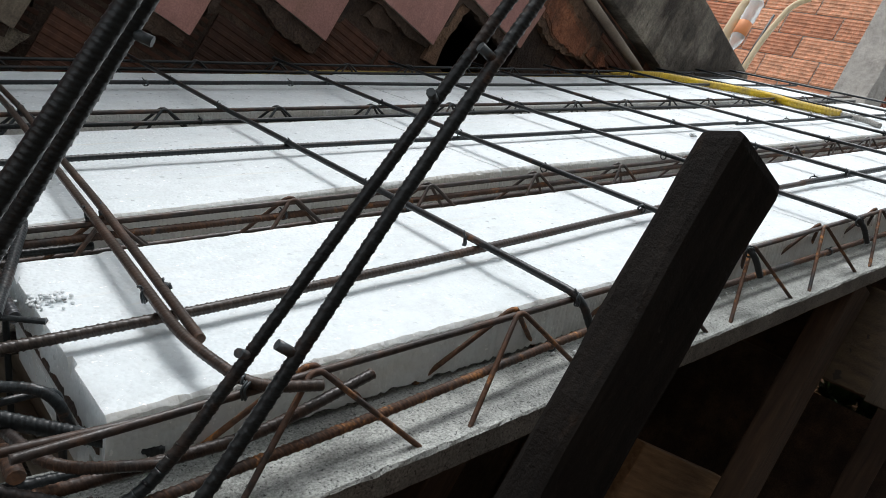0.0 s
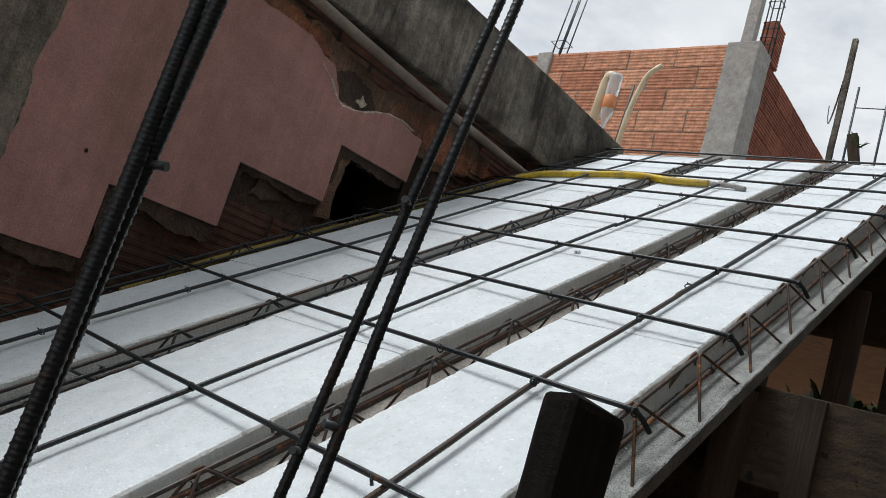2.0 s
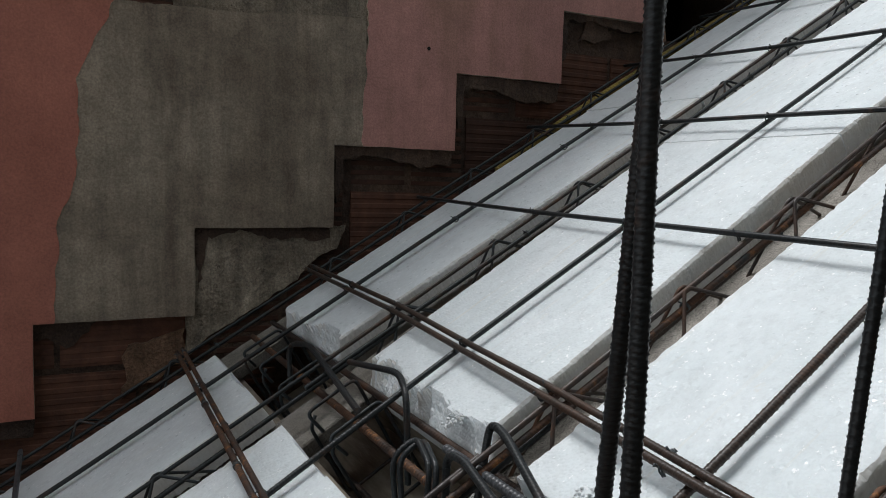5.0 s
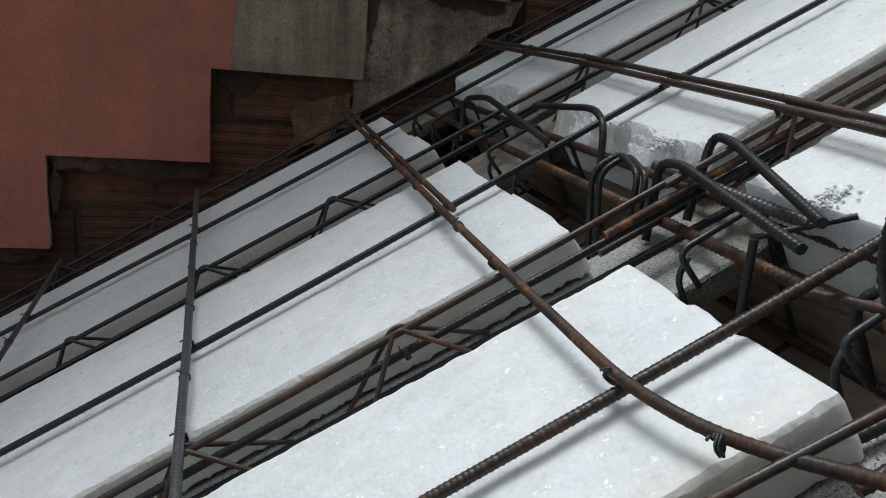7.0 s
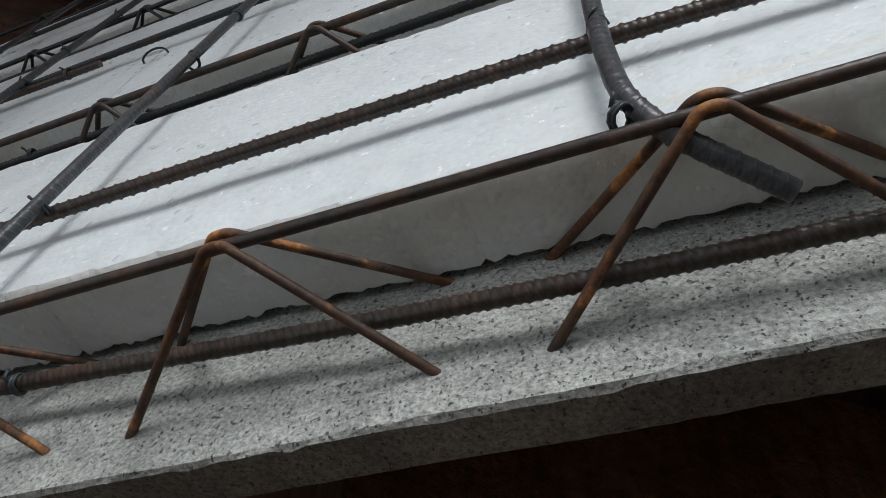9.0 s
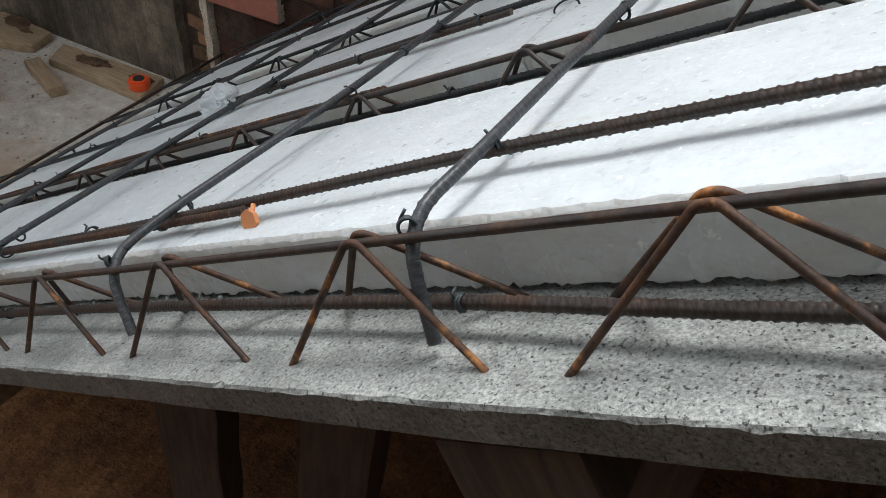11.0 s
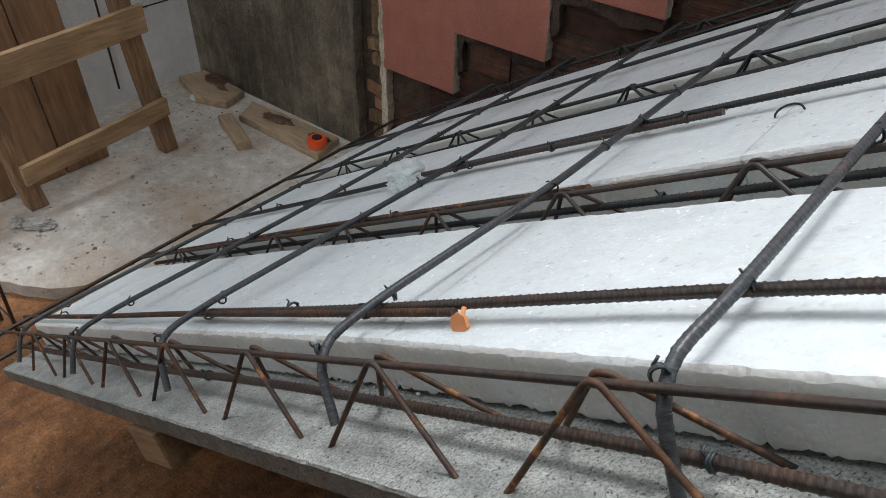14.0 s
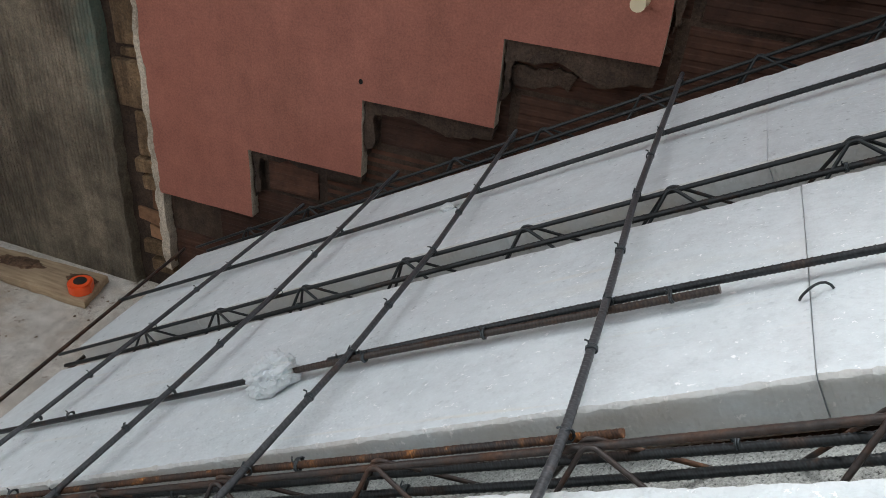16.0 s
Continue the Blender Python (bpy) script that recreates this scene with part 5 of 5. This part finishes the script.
# ---- on the lower floor ----
def flat_plank(outline, thick, mat, label, seed):
    """A worn plank lying on the floor, from its outline in plan."""
    o = sum((Vector((*p, 0)) for p in outline), Vector()) / len(outline)
    ring = []
    for a, b in zip(outline, outline[1:] + outline[:1]):
        a, b = Vector((*a, 0)) - o, Vector((*b, 0)) - o
        n = max(2, int((b - a).length / 0.015))
        for k in range(n):
            p = a + (b - a) * k / n
            wob = Vector((noise.noise(p * 30 + Vector((seed, 0, 0))), noise.noise(p * 30 + Vector((0, seed, 5))), 0))
            ring.append(p + wob * 0.005)
    bm = bmesh.new()
    rows = [[bm.verts.new((p.x * k, p.y * k, z)) for p in ring] for z, k in ((0.0, 0.985), (0.004, 1.0), (thick - 0.004, 1.0), (thick, 0.975))]
    for low, top in zip(rows, rows[1:]):
        for k in range(len(ring)):
            m = (k + 1) % len(ring)
            bm.faces.new((low[k], low[m], top[m], top[k]))
    bm.faces.new(rows[-1])
    bm.faces.new(rows[0][::-1])
    bmesh.ops.recalc_face_normals(bm, faces=bm.faces[:])
    me = bpy.data.meshes.new("plank")
    bm.to_mesh(me)
    bm.free()
    me.materials.append(mat)
    return thing("plank", Matrix.Translation((o.x, o.y, FLOOR_Z + 0.001)), label, "plank", "planks on the floor", me=me)


flat_plank([(-2.765, 1.165), (-2.575, 1.108), (-2.445, 1.148), (-2.475, 1.255), (-2.74, 1.268)], 0.030, PALEWOOD, "short weathered plank with a broken end lying on the floor", 3)
flat_plank([(-2.335, 1.127), (-1.915, 1.122), (-1.945, 1.250), (-2.385, 1.228)], 0.026, PALEWOOD, "weathered mortar-stained plank on the floor by the wall", 8)
timber("timber_block", (-0.116, -0.026, 0.0), (0.116, 0.026, 0.032), Matrix.Translation((-2.262, 1.05, FLOOR_Z + 0.001)) @ Matrix.Rotation(-0.36, 4, "Z"), PALEWOOD, "short timber offcut lying on the floor", "timber", "", 0.003, 0.003)
lump("mortar_lump", Matrix.Translation((-2.25, 0.338, FLOOR_Z + 0.010)) @ Matrix.Rotation(0.6, 4, "Z"), (0.050, 0.026, 0.018), GREYCON, "grey broken lump of mortar on the floor", 12, "rubble")
lump("mortar_lump", Matrix.Translation((-2.30, 0.300, FLOOR_Z + 0.008)), (0.026, 0.020, 0.014), GREYCON, "grey broken lump of mortar on the floor", 14, "rubble")
lump("plaster_lump", Matrix.Translation((-2.60, 1.115, FLOOR_Z + 0.010)), (0.018, 0.014, 0.014), FOAM, "small white lump beside a plank", 15, "rubble")
mound = random.Random(21)
for x, y, w, d in ((-2.62, 1.235, 0.085, 0.035), (-2.20, 1.195, 0.07, 0.025), (-1.99, 1.20, 0.045, 0.022)):
    lump("mortar_spill", Matrix.Translation((x, y, FLOOR_Z + 0.026)) @ Matrix.Rotation(mound.uniform(-0.3, 0.3), 4, "Z"), (w, d, 0.010), BROWNMORTAR, "spilt brown mortar dried on a plank", 20 + int(w * 100), "mortar")
tape = thing("tape_measure", Matrix.Translation((-1.955, 1.162, FLOOR_Z + 0.027)) @ Matrix.Rotation(0.5, 4, "Z"), "orange tape measure lying on a plank", "tape measure")
bm = bmesh.new()
bmesh.ops.create_cone(bm, cap_ends=True, segments=24, radius1=0.034, radius2=0.034, depth=0.032)
for v in bm.verts:
    v.co.z += 0.016
    if v.co.x > 0.012:
        v.co.y = max(v.co.y, -0.030) if v.co.y < 0 else v.co.y
        v.co.x = min(v.co.x, 0.030)
bmesh.ops.bevel(bm, geom=[e for e in bm.edges if abs(e.verts[0].co.z - e.verts[1].co.z) < 1e-4], offset=0.004, segments=2, affect="EDGES")
me = bpy.data.meshes.new("case")
bm.to_mesh(me)
bm.free()
me.materials.append(TAPERED)
part("case", me, tape, "orange plastic case")
bm = bmesh.new()
bmesh.ops.create_cone(bm, cap_ends=True, segments=20, radius1=0.018, radius2=0.017, depth=0.003, matrix=Matrix.Translation((0, 0, 0.0335)))
me = bpy.data.meshes.new("badge")
bm.to_mesh(me)
bm.free()
me.materials.append(BLACKPL)
part("badge", me, tape, "dark round badge")

bench = thing("trestle", Matrix.Translation((-2.36, 0.0, FLOOR_Z)), "rough timber trestle frame with two rails", "trestle")


def slanted(name, lo, hi, mat, lean=0.0, rise=0.0):
    """A sawn timber whose upper end leans by lean and whose far end is raised by rise."""
    me = box_mesh(name, lo, hi, mat, 0.003, 0.003, 8)
    for v in me.vertices:
        y, z = v.co.y, v.co.z
        v.co.y += lean * (z - lo[2]) / (hi[2] - lo[2])
        v.co.z += rise * (y - lo[1]) / (hi[1] - lo[1])
    return me


for y in (0.385, 0.842):
    part("leg", slanted("leg", (-0.025, y - 0.027, 0.0), (0.025, y + 0.027, 0.80), LEGWOOD, lean=-0.07), bench)
part("rail", slanted("rail", (0.026, 0.365, 0.097), (0.048, 0.855, 0.155), RAILWOOD, rise=0.045), bench)
part("rail", slanted("rail", (0.026, 0.24, 0.392), (0.048, 0.848, 0.475), RAILWOOD, rise=0.032), bench)
for y0, y1 in ((0.12, 0.37), (0.378, 0.535), (0.540, 0.685)):
    thing("board", Matrix.Translation((-2.48, 0, FLOOR_Z)) @ Matrix.Rotation(-0.10, 4, "Y"), "brown board leaning behind a trestle", "board", "leaning boards",
          me=box_mesh("board", (0, y0, 0.0), (0.02, y1, 1.0), BOARDWOOD, 0.003, 0.003, 8))
for z in (0.262, 0.80):
    part("panel_joint", box_mesh("panel_joint", (-2.801, -2.7, z), (-2.796, 1.30, z + 0.004), MORTAR, 0), bpy.data.objects["wall_end"])
for y in (-0.3, 0.32, 0.93):
    part("panel_joint", box_mesh("panel_joint", (-2.801, y, 0.0), (-2.795, y + 0.006, 1.29), MORTAR, 0), bpy.data.objects["wall_end"])
rnd = random.Random(4)
verts, faces = [], []
for i in range(420):
    x, y = rnd.uniform(-2.75, -1.3), rnd.uniform(-0.6, 1.2)
    z = FLOOR_Z if y > 0.2 + (x + 1.97) * 0.8 else -0.088
    r = rnd.uniform(0.002, 0.006) * (2.2 if rnd.random() < 0.05 else 1)
    b = len(verts)
    for dx, dy, dz in ((1, 0, 0.2), (0, 1, 0.3), (-1, 0, 0.2), (0, -1, 0.3), (0.1, 0.1, 1)):
        verts.append((x + dx * r * rnd.uniform(0.7, 1.3), y + dy * r * rnd.uniform(0.7, 1.3), z + dz * r * 0.8))
    faces += [(b, b + 1, b + 4), (b + 1, b + 2, b + 4), (b + 2, b + 3, b + 4), (b + 3, b, b + 4), (b + 3, b + 2, b + 1, b)]
tagged(new("rubble", mesh_from("rubble", verts, faces, GRIT)), "fine rubble and crumbs on the earth and floor", "rubble", kind="stuff")

# ---- pipe on the stair wall, plug ----
PIPEGREY = material("dusty_pipe_plastic", build_plaster((0.16, 0.125, 0.095), (0.27, 0.22, 0.17), (0.10, 0.07, 0.05), 0.002, 0.5, 0.3, 0.4), 0.7)
thing("wall_pipe", Matrix.Identity(4), "dusty grey pipe along the foot of the floor beam", "pipe", me=rod_mesh("wall_pipe", [(-1.0, 1.262, 2.655), (0.96, 1.262, 2.655), (1.46, 1.262, 2.622), (1.8, 1.262, 2.600), (2.5, 1.262, 2.575)], 0.016, PIPEGREY, ring=0.05, segs=12, wobble=0.002))
plug = bmesh.new()
bmesh.ops.create_cone(plug, cap_ends=True, segments=12, radius1=0.017, radius2=0.012, depth=0.03)
bmesh.ops.create_cone(plug, cap_ends=True, segments=12, radius1=0.010, radius2=0.014, depth=0.02, matrix=Matrix.Translation((0, 0, 0.022)))
me = bpy.data.meshes.new("pipe_plug")
plug.to_mesh(me)
plug.free()
me.materials.append(CREAM)
thing("pipe_plug", Matrix.Translation((-0.635, 1.275, 0.945)) @ Matrix.Rotation(radians(90), 4, "X"), "small cream plastic pipe plug in the wall", "pipe plug", me=me)

# ---- beyond the stair head: pipes, poles, brick building ----
thing("drain_pipe", Matrix.Translation((3.4, 1.67, 2.985)), "cream plastic drain pipe with a bent top", "pipe",
      me=rod_mesh("drain_pipe", [(0, 0.02, 0), (0, -0.005, 0.51), (-0.005, -0.025, 0.55), (-0.01, -0.055, 0.535)], 0.026, CREAM, corner=0.03, segs=14))
thing("vent_pipe", Matrix.Translation((3.4, 1.50, 2.985)), "yellowish plastic pipe bending at its top", "pipe",
      me=rod_mesh("vent_pipe", [(0, 0.0, 0), (0, -0.02, 0.36), (0, -0.07, 0.55), (0, -0.14, 0.60)], 0.014, CREAM, corner=0.12, segs=12))
thing("thin_rod", Matrix.Translation((3.42, 1.53, 2.985)), "thin dark steel rod beside the pipes", "rebar", me=rod_mesh("thin_rod", [(0, 0, 0), (0, -0.03, 0.50)], 0.006, STEEL))


def build_pet(nt, bsdf):
    bsdf.inputs["Base Color"].default_value = (0.9, 0.92, 0.93, 1)
    bsdf.inputs["Transmission Weight"].default_value = 0.6
    bsdf.inputs["IOR"].default_value = 1.3


PET = material("clear_bottle_plastic", build_pet, 0.12)
bottle = thing("plastic_bottle", Matrix.Translation((3.39, 1.60, 3.22)), "clear plastic bottle with an orange label hung on a pipe", "bottle")


def lathe(name, prof, mat, segs=18):
    verts = [(r * math.cos(2 * math.pi * k / segs), r * math.sin(2 * math.pi * k / segs), z) for r, z in prof for k in range(segs)]
    faces = [(i * segs + k, i * segs + (k + 1) % segs, (i + 1) * segs + (k + 1) % segs, (i + 1) * segs + k) for i in range(len(prof) - 1) for k in range(segs)]
    return mesh_from(name, verts, faces, mat, True)


part("body", lathe("body", [(0.002, 0.0), (0.013, 0.002), (0.014, 0.03), (0.027, 0.065), (0.035, 0.10), (0.032, 0.115), (0.032, 0.185), (0.037, 0.20), (0.034, 0.225), (0.037, 0.25), (0.034, 0.27), (0.037, 0.295), (0.028, 0.315), (0.002, 0.312)], PET), bottle)
part("label_band", lathe("label_band", [(0.0322, 0.110), (0.0345, 0.113), (0.0345, 0.183), (0.0322, 0.186)], PEACH), bottle, "orange paper label")

POLES = "poles on the terrace"
thing("timber_pole", Matrix.Translation((4.2, 0.70, 2.985)), "grey weathered timber pole on the terrace", "pole", POLES, me=box_mesh("timber_pole", (-0.016, -0.015, 0), (0.016, 0.015, 1.16), DARKBEAM, 0.004, 0.004, 8))
cage3 = thing("starter_cage", Matrix.Translation((4.2, 0.555, 2.985)), "column starter bars tied with wire on the terrace", "rebar cage")
for y in (-0.075, 0.075):
    part("cage_bar", rod_mesh("cage_bar", [(0, y, 0), (0, y, 0.87)], 0.006, STEEL), cage3)
part("stirrup", rod_mesh("stirrup", [(0, -0.08, 0.74), (0, 0.08, 0.75)], 0.003, STEEL), cage3)
timber("timber_stump", (-0.03, -0.025, 0), (0.03, 0.025, 0.585), Matrix.Translation((4.16, 0.47, 2.985)) @ Matrix.Rotation(-0.22, 4, "X"), PROPWOOD, "short broken timber stump on the terrace", "timber")


def leaf_cluster(name, m, count, size, seed, label):
    rnd = random.Random(seed)
    verts, faces = [], []
    for i in range(count):
        a, el, L = rnd.uniform(0, 6.28), rnd.uniform(0.1, 1.3), size * rnd.uniform(0.5, 1.1)
        d = Vector((math.cos(a) * math.cos(el), math.sin(a) * math.cos(el), math.sin(el)))
        side = d.cross(Vector((0, 0, 1))).normalized() * L * 0.10
        o = Vector((rnd.gauss(0, size * 0.15), rnd.gauss(0, size * 0.15), rnd.uniform(0, size * 0.3)))
        b = len(verts)
        for u, wd, drop in ((0, 0.3, 0), (0.4, 1, 0.02), (0.75, 0.7, 0.10), (1, 0.05, 0.24)):
            c = o + d * L * u - Vector((0, 0, L * drop))
            verts += [tuple(c - side * wd), tuple(c + side * wd)]
        faces += [(b + 2 * k, b + 2 * k + 1, b + 2 * k + 3, b + 2 * k + 2) for k in range(3)]
    return thing(name, m, label, "plant", me=mesh_from(name, verts, faces, LEAF, True))


leaf_cluster("weed", Matrix.Translation((4.15, 0.565, 3.47)), 14, 0.09, 2, "small green weed growing on a stump")
for k, (x, y, z) in enumerate(((3.36, 0.08, 1.86), (3.34, 0.24, 1.84), (3.37, 0.42, 1.86), (3.50, 0.00, 1.92), (3.48, 0.18, 1.95), (3.50, 0.36, 1.93), (3.66, 0.10, 1.95), (3.66, 0.32, 1.98))):
    leaf_cluster("garden_plant", Matrix.Translation((x, y, z)), 130, 0.15 + 0.012 * k, 5 + k, "leafy green plant on the dark bank beyond the slab")
# Bank added to carry the plants, coloured dark to match the gloom there
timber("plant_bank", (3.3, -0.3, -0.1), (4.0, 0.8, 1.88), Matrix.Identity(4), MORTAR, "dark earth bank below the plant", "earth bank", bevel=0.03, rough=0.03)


# ridged hollow bricks
def brick_mesh(name, L, H, D, mat, ridges=5, depth=0.009):
    """A brick along x with its face towards -y; horizontal ridges on the face."""
    prof = [(0.0, 0.0)]
    for k in range(ridges):
        z0, z1 = H * k / ridges, H * (k + 1) / ridges
        g = (z1 - z0) * 0.20
        prof += [(0.0, z0 + g), (-depth, z0 + 1.5 * g), (-depth, z1 - 1.5 * g), (0.0, z1 - g)]
    prof += [(0.0, H), (D, H), (D, 0.0)]
    n = len(prof)
    verts = [(x, y, z) for x in (0.0, L) for y, z in prof]
    faces = [(k, (k + 1) % n, n + (k + 1) % n, n + k) for k in range(n)]
    faces += [tuple(range(n - 1, -1, -1)), tuple(range(n, 2 * n))]
    return mesh_from(name, verts, faces, mat)


bld = thing("brick_building", Matrix.Translation((4.75, 1.415, 2.985)), "unfinished orange hollow brick building with concrete columns", "building")
part("mortar_core", box_mesh("mortar_core", (0.029, 0.07, 0.0), (3.0, 3.4, 1.49), GREYCON, 0), bld, "grey mortar")
part("corner_column", box_mesh("corner_column", (-0.012, 0.028, 0.0), (0.24, 0.247, 1.515), GREYCON, 0.008, 0.009, 16), bld, "grey concrete corner column")
part("rear_column", box_mesh("rear_column", (-0.008, 1.70, 0.0), (0.20, 1.83, 1.515), GREYCON, 0.006, 0.005, 8), bld, "grey concrete column")
BL, BH = 0.365, 0.159
FULL = brick_mesh("brick", BL, BH, 0.1, ORANGE, 6, 0.005)
# Side bricks darker red: the shade of that face is put into their colour
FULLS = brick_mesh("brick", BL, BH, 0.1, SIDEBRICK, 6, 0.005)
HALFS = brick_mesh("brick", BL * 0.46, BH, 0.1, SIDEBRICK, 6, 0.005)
FRONT = Matrix.Rotation(radians(-90), 4, "Z")
for row in range(9):
    z = 0.004 + row * 0.1685
    for y, stop in ((0.25, 1.695), (1.835, 3.3)):
        first = row % 2
        while y < stop - 0.03:
            L = min(BL * 0.46 if first else BL, stop - y)
            part("brick", FULL, bld, "", Matrix.Translation((0.020 + 0.005 * rnd.random(), y + L, z)) @ FRONT @ Matrix.Diagonal((L / BL, 1, 1, 1)))
            y += L + 0.012
            first = 0
    x = 0.25
    first = row % 2
    while x < 2.7:
        L = BL * 0.46 if first else BL
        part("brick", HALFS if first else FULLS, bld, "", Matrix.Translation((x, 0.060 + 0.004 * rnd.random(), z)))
        x += L + 0.012
        first = 0
for row in range(2):
    part("brick", HALFS, bld, "", Matrix.Translation((0.26, 0.045, 1.51 + row * 0.15)))
part("column_post", box_mesh("column_post", (0.05, 0.11, 1.515), (0.12, 0.19, 2.5), GREYCON, 0.004, 0.004, 8), bld, "grey concrete post")
for dx, dy in ((0.15, 0.02), (0.22, 0.02), (0.15, 0.09), (0.22, 0.09)):
    part("starter_bar", rod_mesh("starter_bar", [(dx, dy, 1.5), (dx, dy, 2.4)], 0.005, STEEL), bld)
for z in (1.62, 1.74, 1.9, 2.05):
    part("stirrup", rod_mesh("stirrup", [(0.14, 0.01, z), (0.23, 0.01, z), (0.23, 0.10, z), (0.14, 0.10, z), (0.14, 0.01, z)], 0.003, STEEL, corner=0.01), bld)
for dx, dy in ((0.02, 1.64), (0.02, 1.72), (0.10, 1.64), (0.10, 1.72)):
    part("starter_bar", rod_mesh("starter_bar", [(dx, dy, 1.49), (dx, dy - 0.05, 2.05)], 0.006, STEEL), bld)
part("stirrup", rod_mesh("stirrup", [(0.0, 1.61, 1.62), (0.12, 1.61, 1.62), (0.12, 1.75, 1.62), (0.0, 1.75, 1.62), (0.0, 1.61, 1.62)], 0.003, STEEL, corner=0.01), bld)
for a, b, sag in (((9.0, 12.0, 9.3), (6.0, 4.55, 4.9), 0.25), ((4.25, 0.72, 4.05), (9.0, 2.2, 6.1), 0.3)):
    a, b = Vector(a), Vector(b)
    pts = [a + (b - a) * (k / 14) - Vector((0, 0, sag * 4 * (k / 14) * (1 - k / 14))) for k in range(15)]
    thing("cable", Matrix.Identity(4), "thin black overhead cable", "cable", "overhead cables", me=rod_mesh("cable", pts, 0.006, BLACKPL, corner=0.001, segs=6))

# ---- old bricks showing in the stair wall ----
OLD = brick_mesh("brick", 0.285, 0.176, 0.04, CORE, 8, 0.0018)
OLDH = brick_mesh("brick", 0.135, 0.176, 0.04, CORE, 8, 0.0018)
REDDER = brick_mesh("brick", 0.285, 0.176, 0.04, CLAY, 8, 0.003)
for row in range(16):
    z = -0.02 + row * 0.1875
    x = -1.74 + (0.15 if row % 2 else 0)
    while x < 3.05:
        line = 1.145 + 0.6009 * x
        short = rnd.random() < 0.18
        L = 0.135 if short else 0.285
        shown = line - 0.12 < z + 0.18 and z < line + 0.52 or (z > 2.35 and x > 0.6) or (x + L > 0.0 and x < 0.3 and z > 1.8)
        inside = x + L > 1.55 and x < 1.86 and z + 0.17 > 2.10 and z < 2.33
        if shown and not inside and z < 2.62:
            part("brick", OLDH if short else REDDER if z > 1.95 and (x < 0.4 or z > 2.3) else OLD, wall, "", Matrix.Translation((x, WY + 0.006 + 0.008 * rnd.random(), z)) @ Matrix.Rotation(rnd.uniform(-0.012, 0.012), 4, "Y"))
        x += L + rnd.uniform(0.010, 0.022)
z = 0.0
while z < 2.5:
    h = rnd.choice((0.035, 0.05, 0.06, 0.13, 0.17))
    w = rnd.uniform(0.055, 0.10)
    d = rnd.uniform(0.0, 0.022)
    x = -1.868 + rnd.uniform(0.0, 0.115 - w)
    part("brick", box_mesh("brick", (x, WY - 0.014 + d, z), (x + w, WY + 0.05, z + h - 0.008), LAYER if rnd.random() < 0.6 else YELLOWMORTAR, 0.006, 0.010, 5), wall, "", Matrix.Identity(4))
    z += h
outline = [(-1.772, 0.03), (-1.748, 0.03), (-1.742, 1.2), (-1.745, 2.6), (-1.768, 2.6), (-1.762, 1.4)]
part("plaster_edge", plate_mesh("plaster_edge", outline, WY - PL + 0.002, WY + 0.013, RIM, 0.008), wall, "broken pale plaster edge")
